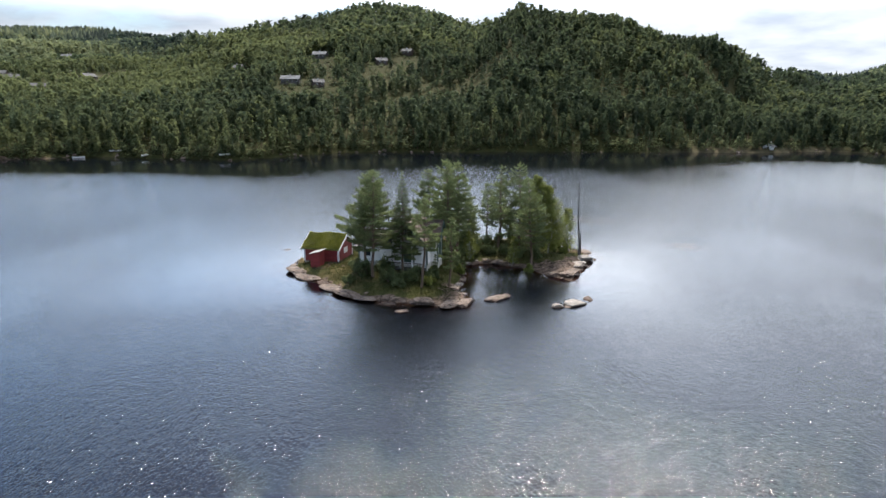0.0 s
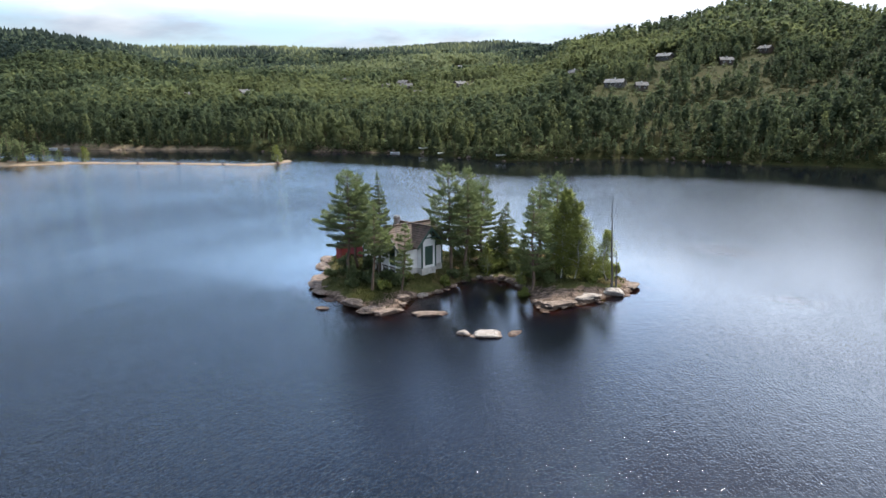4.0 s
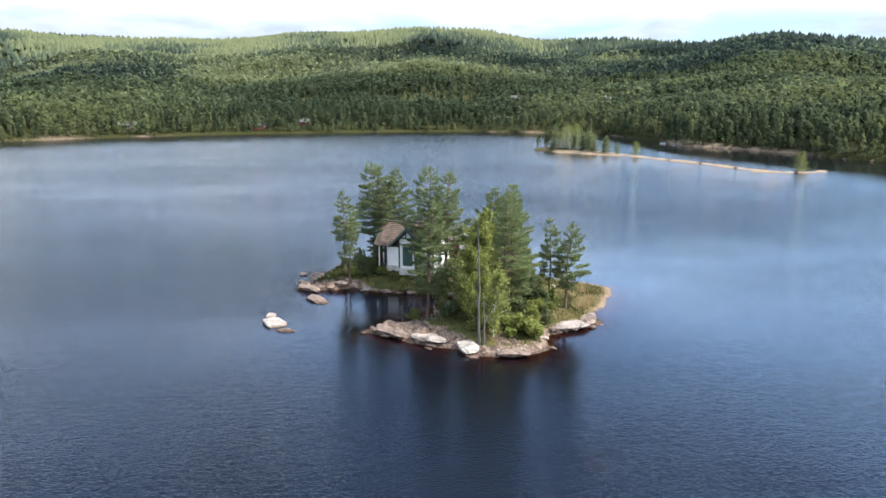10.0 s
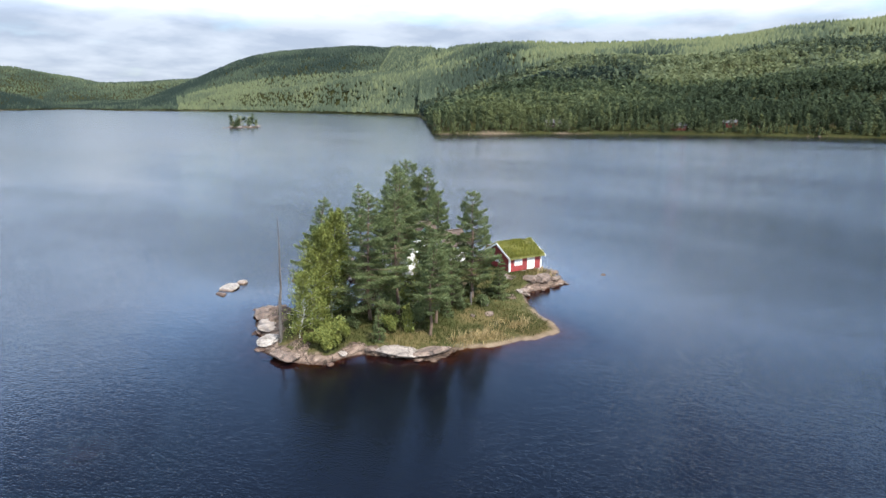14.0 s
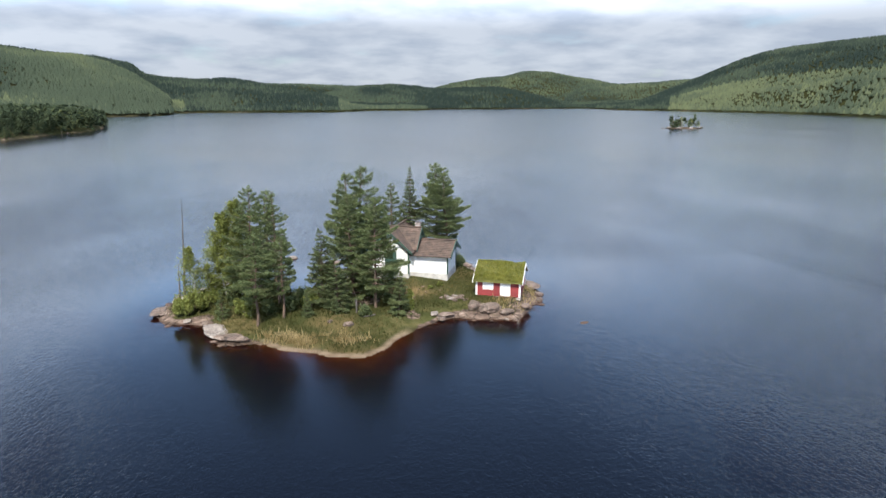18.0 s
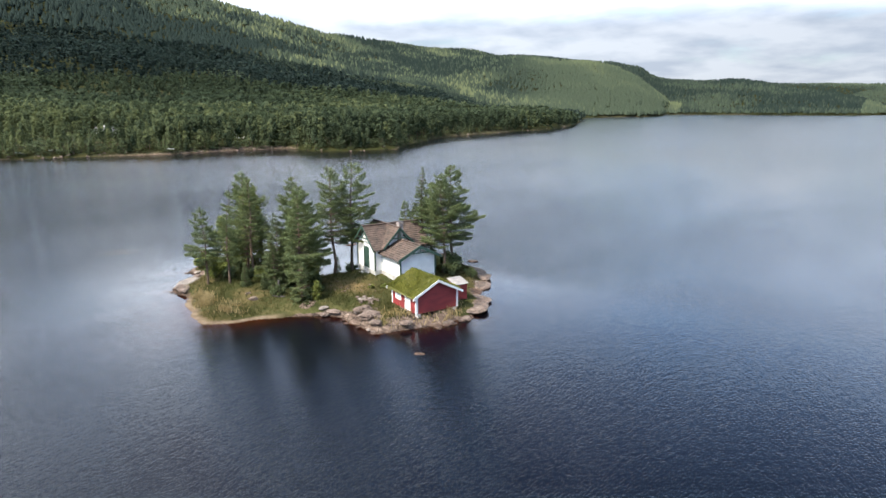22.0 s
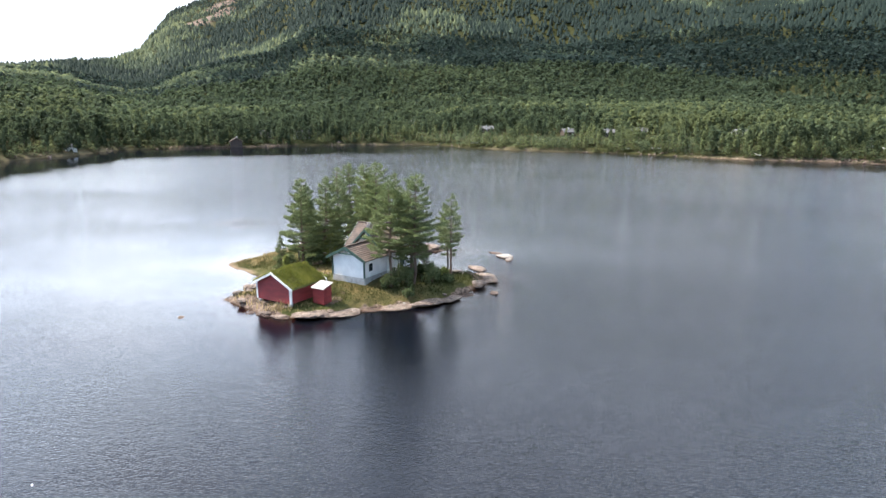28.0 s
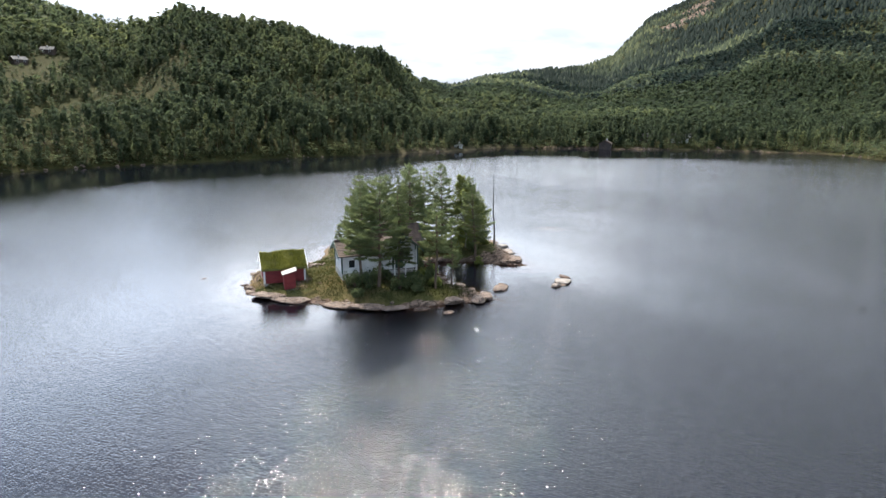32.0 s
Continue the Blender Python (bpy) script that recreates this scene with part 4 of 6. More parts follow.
def build_forest():
    rng = RNG
    # shore belt, leaf by leaf
    pos = sites(NEAR_TREES, 165, 520, 2.0, rng)
    r = np.hypot(pos[:, 0], pos[:, 1])
    q = np.degrees(np.arctan2(pos[:, 1], pos[:, 0])) % 360
    behind = r - shore_at(q)
    belt = behind < 70
    cut = NEAR_RANGE
    a = pos[belt & (r < cut)]
    tpl = [leaf_cloud(k, 96, np.random.default_rng(3 + j), 1.15) for k in ("spruce", "pine", "birch") for j in range(5)]
    hgt, tint, kind = stand(a, rng)
    q = np.degrees(np.arctan2(a[:, 1], a[:, 0])) % 360
    front = np.clip((np.hypot(a[:, 0], a[:, 1]) - shore_at(q)) / 18, 0, 1)
    leafy = (front < 0.8) & (rng.random(len(a)) < 0.28)
    kind = np.where(leafy, 2, kind)
    tint = np.where(leafy, np.clip(tint + 0.3, 0, 1), tint)
    hgt = hgt * (0.62 + 0.38 * front)
    plant("shore_woods", "mixed pine, spruce and birch wood along the lake shore", a, hgt, tint, tpl, kind * 5 + rng.integers(0, 5, len(a)), M_FOREST)
    # scrub down to the waterline
    qs = rng.random(8000) * 360
    rr = shore_at(qs) - 10.0 + 24.0 * rng.random(len(qs))
    s = np.stack([rr * np.cos(np.radians(qs)), rr * np.sin(np.radians(qs))], 1)
    zz = height(s[:, 0], s[:, 1])
    s = np.concatenate([s, zz[:, None]], 1)[(zz > 0.25) & (zz < 3.4) & (rr < 480)]
    sh = 1.6 + 3.4 * rng.random(len(s)) ** 1.5
    st = np.clip(0.62 + 0.6 * rough(s[:, 0], s[:, 1], 40, 107, 3) + rng.normal(0, 0.15, len(s)), 0, 1)
    scrub = [leaf_cloud("birch", 24, np.random.default_rng(90 + j)) * np.array([2.8, 2.8, 1.1]) - np.array([0, 0, 0.2]) for j in range(4)]
    plant("shore_scrub", "low birch and willow scrub at the far waterline", s, sh, st, scrub, rng.integers(0, 4, len(s)), M_FOREST)
    # heather, young birch and stumps' regrowth in the clearings
    qs, rr = rng.random(120000) * 360, 200 + 290 * rng.random(120000)
    hx, hy = rr * np.cos(np.radians(qs)), rr * np.sin(np.radians(qs))
    hz = height(hx, hy)
    ok = (hz > 0.6) & (rng.random(120000) < np.maximum(clearing(hx, hy) * 0.9, 0.4 * (qs > 55) * (qs < 125)))
    hp = np.stack([hx, hy, hz], 1)[ok][:24000]
    hh = 0.7 + 2.6 * rng.random(len(hp)) ** 2
    ht = np.clip(0.36 + 0.6 * rough(hp[:, 0], hp[:, 1], 30, 109, 3) + rng.normal(0, 0.16, len(hp)), 0, 1)
    low = [leaf_cloud("birch", 9, np.random.default_rng(190 + j), 1.7) * np.array([3.6, 3.6, 1.1]) - np.array([0, 0, 0.22]) for j in range(4)]
    plant("clearing_scrub", "heather, birch regrowth and brush in the hillside clearings", hp, hh, ht, low, rng.integers(0, 4, len(hp)), M_FOREST)
    # trunks of the shore belt
    t = a[rng.random(len(a)) < 0.5]
    th = np.full(len(t), 7.0)
    pole = np.array([(0.012, 0, 0), (-0.012, 0.006, 0), (0, 0, 1), (0, 0.012, 0), (0, -0.012, 0), (0, 0, 1)], float)
    plant("shore_trunks", "slender grey-brown trunks in the shore wood", t, th, 0.5 + 0 * th, [pole * np.array([2.2, 2.2, 1])], np.zeros(len(t), int), M_BARK)
    # the slopes behind
    b = pos[~(belt & (r < cut))]
    pos2 = sites(MID_TREES, 400, 1000, 2.0, rng)
    pos2 = pos2[np.hypot(pos2[:, 0], pos2[:, 1]) > 520]
    b = np.concatenate([b, pos2])
    hgt, tint, kind = stand(b, rng)
    rb = np.hypot(b[:, 0], b[:, 1])
    for name, label, lo, hi, n in (("hillside_woods", "spruce, pine and birch forest on the near hillsides", 0, 430, (64, 1.35)), ("upland_woods", "dense conifer forest on the upper slopes", 430, 720, (18, 2.3)), ("ridge_woods", "dark conifer forest towards the ridges, haze and cloud shade in its colour", 720, 1e9, (10, 2.9))):
        s = (rb >= lo) & (rb < hi)
        tpl = [leaf_cloud(k, n[0], np.random.default_rng(30 + j), n[1]) * np.array([1.2, 1.2, 1]) for k in ("spruce", "pine", "birch") for j in range(4)]
        plant(name, label, b[s], hgt[s], tint[s], tpl, kind[s] * 4 + rng.integers(0, 4, s.sum()), M_FOREST if lo < 700 else M_HAZED_UPLAND)
    pos3 = np.concatenate([sites(FAR_TREES, 1000, 2000, 1.8, rng, 286, 590), sites(int(FAR_TREES * 0.8), 1000, 2600, 1.7, rng, 222, 312), sites(int(FAR_TREES * 0.45), 2600, 4450, 1.6, rng, 236, 290)])
    hgt, tint, kind = stand(pos3, rng)
    far, q = np.hypot(pos3[:, 0], pos3[:, 1]), np.degrees(np.arctan2(pos3[:, 1], pos3[:, 0])) % 360
    # ridges at the lake's end tinted down for cloud shade, shelves up for sunlight
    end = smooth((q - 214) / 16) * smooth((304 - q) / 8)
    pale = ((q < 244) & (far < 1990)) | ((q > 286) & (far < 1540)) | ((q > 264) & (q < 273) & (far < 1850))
    # the last term lightens the farthest trees in place of haze
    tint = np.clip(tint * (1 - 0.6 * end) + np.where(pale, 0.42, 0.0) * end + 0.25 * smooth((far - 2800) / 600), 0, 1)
    tpl = [far_cone(np.random.default_rng(60 + j)) * np.array([2.3, 2.3, 1]) for j in range(5)]
    plant("distant_woods", "far conifer forest covering the ridges, sun, cloud shade and haze in its colour", pos3, hgt, tint, tpl, rng.integers(0, 5, len(pos3)), M_HAZED_UPLAND)


NEAR_TREES, MID_TREES, FAR_TREES, NEAR_RANGE = 56000, 110000, 140000, 480
build_forest()
# ---------------------------------------------------------------- trees of the island
def soup(centres, sizes, rng, flat=0.35):
    """Small triangles of leaves at the centres, lying more level than upright."""
    n = len(centres)
    a = rng.random(n) * 2 * math.pi
    u = np.stack([np.cos(a), np.sin(a), rng.normal(0, flat, n)], 1)
    w = np.stack([-np.sin(a), np.cos(a), rng.normal(0, flat, n)], 1)
    s = sizes[:, None]
    return np.stack([centres + u * s, centres - u * s * 0.5 + w * s * 0.8, centres - u * s * 0.5 - w * s * 0.8], 1).reshape(-1, 3)


def needles(centres, along, lengths, widths, rng):
    """Slim sprays of needles at the centres, pointing along the twigs."""
    n = len(centres)
    d = along + rng.normal(0, 0.45, (n, 3))
    d /= np.linalg.norm(d, axis=1)[:, None]
    s = np.cross(d, rng.normal(0, 1, (n, 3)) + np.array([0, 0, 1.2]))
    s /= np.linalg.norm(s, axis=1)[:, None] + 1e-9
    L, W = lengths[:, None], widths[:, None]
    return np.stack([centres + d * L * 0.6, centres - d * L * 0.4 + s * W, centres - d * L * 0.4 - s * W], 1).reshape(-1, 3)


def conifer(kind, h, rng, leaves, spread, base, spine, zs, r0):
    """Limbs in whorls, each with flat feathered side twigs that carry the needles."""
    wood, cs, ds = [], [], []
    per_whorl = 5 if kind == "pine" else 6
    gap = 0.52 if kind == "pine" else 0.42
    whorls = max(8, int(h * (1 - base) / gap))
    lean_to = rng.random() * 6.283
    limbs = []
    for k in range(whorls):
        turn = rng.random() * 6.283
        heavy = 0.78 + 0.44 * rng.random()
        for j in range(per_whorl):
            if rng.random() < (0.16 if kind == "pine" else 0.06):
                continue
            f = min(0.985, base + (0.99 - base) * (k + 0.35 * rng.random()) / whorls)
            g = (f - base) / (1 - base)
            a = turn + j * 6.283 / per_whorl + rng.normal(0, 0.25)
            uneven = 1 + 0.22 * math.cos(a - lean_to)
            if kind == "pine":
                ln = h * spread * 0.265 * ((1 - g) ** 0.72 * min(1, 0.62 + 1.6 * g) + 0.045) * min(1.22, (0.62 + 0.5 * rng.random()) * heavy * uneven)
                rise, curl = -0.12 + 0.62 * g**1.3 + rng.normal(0, 0.10), 0.16
            else:
                ln = h * spread * 0.205 * ((1 - g) ** 0.88 + 0.03) * (0.72 + 0.38 * rng.random()) * heavy
                rise, curl = -0.38 + 0.62 * g + rng.normal(0, 0.06), 0.18
            limbs.append((f, a, ln, rise, curl))
    total = sum(l[2] ** 1.5 for l in limbs)
    want = 3.1 * leaves
    for f, a, ln, rise, curl in limbs:
        at = np.array([np.interp(f, zs, spine[:, j]) for j in range(3)])
        out = np.array([math.cos(a), math.sin(a), 0.0])
        side = np.array([-math.sin(a), math.cos(a), 0.0])

        def axis(t):
            t = np.asarray(t)[..., None]
            return at + out * ln * t + np.array([0, 0, 1.0]) * ln * (rise * t + curl * t * t)

        rb = r0 * (1.05 - f) * 0.36 + 0.007
        wood.append(tube(axis(np.array([0, 0.5, 1.0])), [rb, rb * 0.6, rb * 0.2], 4))
        n = max(10, int(want * ln**1.5 / total))
        twigs = max(3, int(ln / 0.22))
        tj = 0.16 + 0.84 * (rng.integers(0, twigs, n) + 0.5 + rng.normal(0, 0.12, n)) / twigs
        tj = np.clip(tj**0.8, 0.1, 1.04)
        sg = np.where(rng.random(n) < 0.5, -1.0, 1.0)
        u = rng.random(n) ** 0.8
        reach = ln * (0.42 if kind == "pine" else 0.34) * (1.12 - tj) + 0.10
        way = out * 0.75 + sg[:, None] * side
        p = axis(tj) + way * (u * reach)[:, None]
        p[:, 2] += rng.normal(0, 0.07 if kind == "pine" else 0.045, n) + (0.10 * u if kind == "pine" else -0.16 * u) * reach
        cs.append(p)
        ds.append(way * 0.8 + np.array([0, 0, 0.45 if kind == "pine" else -0.15]))
    # the leader's tuft
    n = 60
    p = np.stack([rng.normal(0, 0.07, n), rng.normal(0, 0.07, n), h * (0.95 + 0.055 * rng.random(n))], 1)
    p[:, :2] += spine[-1, :2]
    cs.append(p)
    ds.append(np.tile(np.array([0, 0, 1.0]), (n, 1)))
    c, d = np.concatenate(cs), np.concatenate(ds)
    m = len(c)
    lg, wd = ((0.17, 0.040) if kind == "pine" else (0.15, 0.036))
    return wood, needles(c, d, lg * (0.7 + 0.6 * rng.random(m)), wd * (0.7 + 0.6 * rng.random(m)), rng)


def grow(kind, h, seed, leaves, spread=1.0, bare=None, lean=0.0):
    """Trunk with limbs, and crown, for a tree h metres high. Returns (wood verts, faces), crown verts."""
    rng = np.random.default_rng(seed)
    zs = np.linspace(0, 1, 9)
    bend = np.cumsum(rng.normal(0, 0.009 if kind != "birch" else 0.02, (9, 2)), 0) * h + np.outer(zs, [lean, lean * 0.4]) * h * 0.1
    spine = np.concatenate([bend - bend[0], (zs * h)[:, None]], 1)
    r0 = {"pine": 0.015, "spruce": 0.013, "birch": 0.010}[kind] * h
    wood = [tube(spine, r0 * (1.06 - zs) ** 0.9, 8)]
    base = bare if bare is not None else {"pine": 0.30, "spruce": 0.10, "birch": 0.18}[kind]
    if kind != "birch":
        limbs, crown = conifer(kind, h, rng, leaves, spread, base, spine, zs, r0)
        return join_arrays(wood + limbs), crown
    n_br = 60
    centres, sizes = [], []
    per = max(6, int(2.3 * leaves) // n_br)
    for k in range(n_br):
        f = base + (0.985 - base) * (k + rng.random()) / n_br
        at = np.array([np.interp(f, zs, spine[:, j]) for j in range(3)])
        a = k * 2.399 + rng.normal(0, 0.4)
        g = (f - base) / (1 - base)
        ln = h * spread * (0.25 * (1 - g) ** 0.7 + 0.02) * min(1, 0.55 + 2.2 * g) * (0.45 + 0.65 * rng.random())
        rise = 0.45 + 0.5 * g
        d = np.array([math.cos(a), math.sin(a), rise])
        tip = at + d * ln + np.array([0, 0, -0.05 * ln])
        mid = at + d * ln * 0.5 + np.array([0, 0, 0.04 * ln])
        rb = r0 * (1.05 - f) * 0.42 + 0.008
        wood.append(tube([at, mid, tip], [rb, rb * 0.7, rb * 0.25], 4))
        t = 0.25 + 0.85 * rng.random(per)
        off = rng.normal(0, 1, (per, 3)) * 0.22 * (ln * 0.5 + 0.25)
        # hanging twigs
        off[:, 2] -= np.abs(rng.normal(0, 0.06 * h * (1 - 0.6 * g), per))
        p = at + (mid - at) * np.minimum(t, 0.5)[:, None] * 2 + (tip - mid) * np.maximum(t - 0.5, 0)[:, None] * 2
        centres.append(p + off)
        sizes.append(0.05 + 0.055 * rng.random(per))
    return join_arrays(wood), soup(np.concatenate(centres), np.concatenate(sizes), rng, 0.7)


LEAVES = {"pine": M_PINE, "spruce": M_SPRUCE, "birch": M_BIRCH}
BARKS = {"pine": M_BARK, "spruce": M_BARK, "birch": M_BIRCHBARK}


def island_tree(kind, x, y, top, seed, label, leaves=5200, spread=1.0, bare=None, lean=0.0, tint=0.56, group="trees on the island"):
    z = ground_at(x, y)
    h = top - z
    t = thing(kind + "_tree", pose(x, y, z - 0.05), label, kind + " tree", group)
    (wv, wf), cv = grow(kind, h, seed, leaves, spread, bare, lean)
    part("trunk", mesh_of("trunk", wv, wf, BARKS[kind], None, True), None, t)
    rng = np.random.default_rng(seed + 500)
    tri = len(cv) // 3
    tn = np.repeat(np.clip(tint + rng.normal(0, 0.18, tri), 0, 1), 3)
    part("crown", mesh_of("crown", cv, np.arange(len(cv)).reshape(-1, 3), LEAVES[kind], {"tint": tn}), None, t)
    return t


PINE_L, SPRUCE_L, BIRCH_L = "tall pine with reddish-grey trunk and open dark crown", "slender dark green spruce with drooping branches", "light green birch with thin white trunk"
island_tree("pine", 21.6, 5.3, 13.9, 1, "broad dense pine among the rocks of the east end", 11250, 1.15, 0.16)
island_tree("pine", 0.0, -10.0, 14.7, 2, "big forked pine beside the white cabin", 12500, 1.25, 0.27)
island_tree("pine", 10.5, -2.6, 15.1, 3, "tallest pine, close behind the cabin", 9750, 1.0, 0.30)
island_tree("pine", 21.5, -2.7, 12.6, 4, PINE_L, 7500, 0.9, 0.22)
island_tree("spruce", 3.7, -8.9, 14.3, 5, "narrow pointed spruce beside the cabin's south side", 9750, 0.85, 0.2)
island_tree("pine", 11.9, -0.8, 14.7, 6, PINE_L, 9750, 1.0, 0.30)
island_tree("pine", 8.6, 7.8, 12.8, 7, "dense low-branched pine above the grassy shore", 12500, 1.1, 0.17)
island_tree("birch", 28.9, 3.6, 7.2, 8, "small birch beside the dead snag", 2000, 1.25, 0.12, tint=0.6)
island_tree("pine", 20.3, 12.1, 10.3, 9, "young pine by the north shore", 4300, 0.95, 0.25)
island_tree("pine", 17.9, 10.7, 10.3, 10, "young pine by the north shore", 3800, 0.9, 0.3)
island_tree("pine", 10.9, 5.5, 12.9, 11, "dense low-branched pine in the middle of the island", 13500, 1.1, 0.08)
island_tree("spruce", 14.5, 6.2, 9.4, 21, "bushy dark spruce in the middle of the wood", 8000, 1.5, 0.04)
island_tree("spruce", 12.6, 8.2, 7.2, 22, "bushy young spruce above the meadow", 6000, 1.6, 0.03)
island_tree("birch", 25.3, 2.2, 10.6, 12, BIRCH_L, 7250, 1.05, 0.10, tint=0.55)
island_tree("pine", 5.7, -13.5, 11.7, 13, "thin pine on the south shore", 3600, 0.85, 0.42)
island_tree("pine", -0.7, -7.2, 13.9, 14, PINE_L, 9500, 1.15, 0.28)
island_tree("birch", 23.6, 1.9, 12.1, 15, BIRCH_L, 8000, 1.05, 0.12, tint=0.5)
island_tree("pine", 18.8, 6.4, 13.4, 16, "sparse old pine with a nearly bare top", 3600, 0.8, 0.35)
island_tree("spruce", 6.2, 9.7, 5.4, 17, "small bright young spruce on the grassy shore", 5600, 1.6, 0.03, tint=1.0)
island_tree("pine", 9.1, -12.4, 9.1, 18, "thin young pine by the cove", 2300, 0.75, 0.3)
# ---------------------------------------------------------------- the white cabin
HOUSE = pose(-0.1, 0.04, 0, 0, 0, -19.45)  # u runs along the wing, v to the right of it: y = -v


def frame_of(x, y, z):
    return HOUSE @ Matrix.Translation((x, y, z))


def build_cabin():
    c = thing("cabin", frame_of(5, -2.4, 0), "white wooden lake cabin with green trim and brown tiled gable roofs", "house")
    o = Vector((5, -2.4, 0))

    def add(name, bm, mat, label="", parent=None):
        bmesh.ops.translate(bm, verts=bm.verts[:], vec=-o)
        return part(name, bm, mat, parent or c, label)

    z0, zw, zm = 2.25, 4.62, 5.2
    add("foundation", box(-0.03, 4.75, -4.77, 0.03, 0.7, z0), M_STONE, "pale stone foundation")
    add("foundation", box(4.57, 9.23, -5.33, 0.93, 0.7, z0), M_STONE, "pale stone foundation")
    add("foundation", box(9.0, 10.13, -3.23, -0.97, 0.7, z0), M_STONE, "pale stone foundation")
    # walls
    add("wing_wall", prism([(-4.74, z0), (0, z0), (0, zw), (-2.37, 5.75), (-4.74, zw)], "x", 0, 4.7), M_WHITE)
    add("main_wall", prism([(4.6, z0), (9.2, z0), (9.2, zm), (6.9, 7.2), (4.6, zm)], "y", -5.3, 0.9), M_WHITE)
    add("bay_wall", prism([(-3.2, z0), (-1.0, z0), (-1.0, 5.6), (-2.1, 6.7), (-3.2, 5.6)], "x", 9.1, 10.1), M_WHITE)
    add("cross_gable_wall", prism([(-4.1, 5.1), (-0.1, 5.1), (-2.1, 7.1)], "x", 4.4, 9.15), M_WHITE)

    def roof(ridge, lo, hi, axis, at, half, zr, ze, name="roof"):
        """Two tiled slopes; the ridge runs along axis from lo to hi at at."""
        for sgn in (-1, 1):
            part(name, slope(at, sgn, half, zr, ze, axis, lo, hi, o), M_TILE, c, "weathered brown roof tiles")
        cap = bmesh.new()
        if axis == "x":
            box(lo, hi, at - 0.12, at + 0.12, zr + 0.06, zr + 0.2, 0.03, cap)
        else:
            box(at - 0.12, at + 0.12, lo, hi, zr + 0.06, zr + 0.2, 0.03, cap)
        add("ridge_cap", cap, M_TILE)

    def slope(at, sgn, half, zr, ze, axis, lo, hi, o):
        """One side of the roof, stepped where the tile courses overlap."""
        n = max(4, int(math.hypot(half, zr - ze) / 0.3))
        top = []
        for k in range(n):
            f0, f1 = k / n, (k + 1) / n
            top += [(at + sgn * half * f0, zr + (ze - zr) * f0 + 0.05), (at + sgn * half * f1, zr + (ze - zr) * f1 + 0.10)]
        bm = prism(top + [(at + sgn * half, ze - 0.02), (at, zr - 0.03)], axis, lo, hi)
        bmesh.ops.translate(bm, verts=bm.verts[:], vec=-o)
        return bm

    roof(None, -0.55, 4.9, "x", -2.37, 2.95, 5.85, 4.42)
    roof(None, -6.75, 1.45, "y", 6.9, 2.95, 7.4, 4.85)
    roof(None, 3.7, 10.6, "x", -2.1, 2.3, 7.35, 5.05, "cross_roof")
    # barge boards and gable trusses, green
    for x, yc, half, zr, ze in ((-0.58, -2.37, 2.95, 5.85, 4.42), (3.67, -2.1, 2.3, 7.35, 5.05), (10.62, -2.1, 2.3, 7.35, 5.05)):
        for sgn in (-1, 1):
            add("bargeboard", prism([(yc, zr + 0.14), (yc, zr - 0.24), (yc + sgn * half, ze - 0.24), (yc + sgn * half, ze + 0.12)], "x", x, x + 0.06), M_GREEN, "green carved bargeboard")
        add("gable_tie", box(x + 0.005, x + 0.055, yc - half * 0.5, yc + half * 0.5, (zr + ze) / 2 - 0.1, (zr + ze) / 2 + 0.04), M_GREEN)
        add("gable_post", box(x + 0.006, x + 0.054, yc - 0.06, yc + 0.06, (zr + ze) / 2, zr), M_GREEN)
    for y, xc in ((-6.78, 6.9), (1.42, 6.9)):
        for sgn in (-1, 1):
            add("bargeboard", prism([(xc, 7.54), (xc, 7.28), (xc + sgn * 2.95, 4.71), (xc + sgn * 2.95, 4.97)], "y", y, y + 0.06), M_GREEN, "green carved bargeboard")
        add("gable_tie", box(xc - 1.4, xc + 1.4, y + 0.005, y + 0.055, 6.0, 6.14), M_GREEN)
        add("gable_post", box(xc - 0.06, xc + 0.06, y + 0.006, y + 0.054, 6.1, 7.4), M_GREEN)
    # corner boards
    for x, y, z in ((-0.02, 0.02, zw), (-0.02, -4.76, zw), (4.58, 0.92, zm), (9.22, 0.92, zm), (9.22, -5.32, zm), (4.58, -5.32, zm), (10.12, -1.0, 5.5), (10.12, -3.2, 5.5)):
        add("corner_board", box(x - 0.08, x + 0.08, y - 0.08, y + 0.08, z0, z), M_GREEN, "green corner board")

    def shutter(name, axis, at, lo, hi, za, zb, out):
        """A closed boarded opening with a white surround; axis is the wall's normal."""
        d = 0.05 * out
        mk = (lambda a, b, c0, c1, t0, t1: box(min(at + t0, at + t1), max(at + t0, at + t1), a, b, c0, c1)) if axis == "x" else (lambda a, b, c0, c1, t0, t1: box(a, b, min(at + t0, at + t1), max(at + t0, at + t1), c0, c1))
        s = add(name, mk(lo, hi, za, zb, -0.02 * out, d), M_GREEN, "closed green boarded shutter")
        n = max(2, int((hi - lo) / 0.3))
        for k in range(1, n):
            e = lo + (hi - lo) * k / n
            add("batten", mk(e - 0.02, e + 0.02, za + 0.03, zb - 0.03, d, d + 0.02 * out), M_GREEN, "", None).parent = s
        for a, b, c0, c1 in ((lo - 0.14, lo, za, zb), (hi, hi + 0.14, za, zb), (lo - 0.14, hi + 0.14, zb, zb + 0.14), (lo - 0.14, hi + 0.14, za - 0.1, za)):
            add("casing", mk(a, b, c0, c1, -0.015 * out, d * 0.8), M_WHITE)

    shutter("door", "y", 0.9, 6.05, 7.55, 2.3, 4.95, 1)
    shutter("shutter", "x", 10.1, -2.75, -1.45, 2.6, 5.0, 1)
    shutter("shutter", "y", -5.3, 6.2, 7.6, 2.5, 4.7, -1)
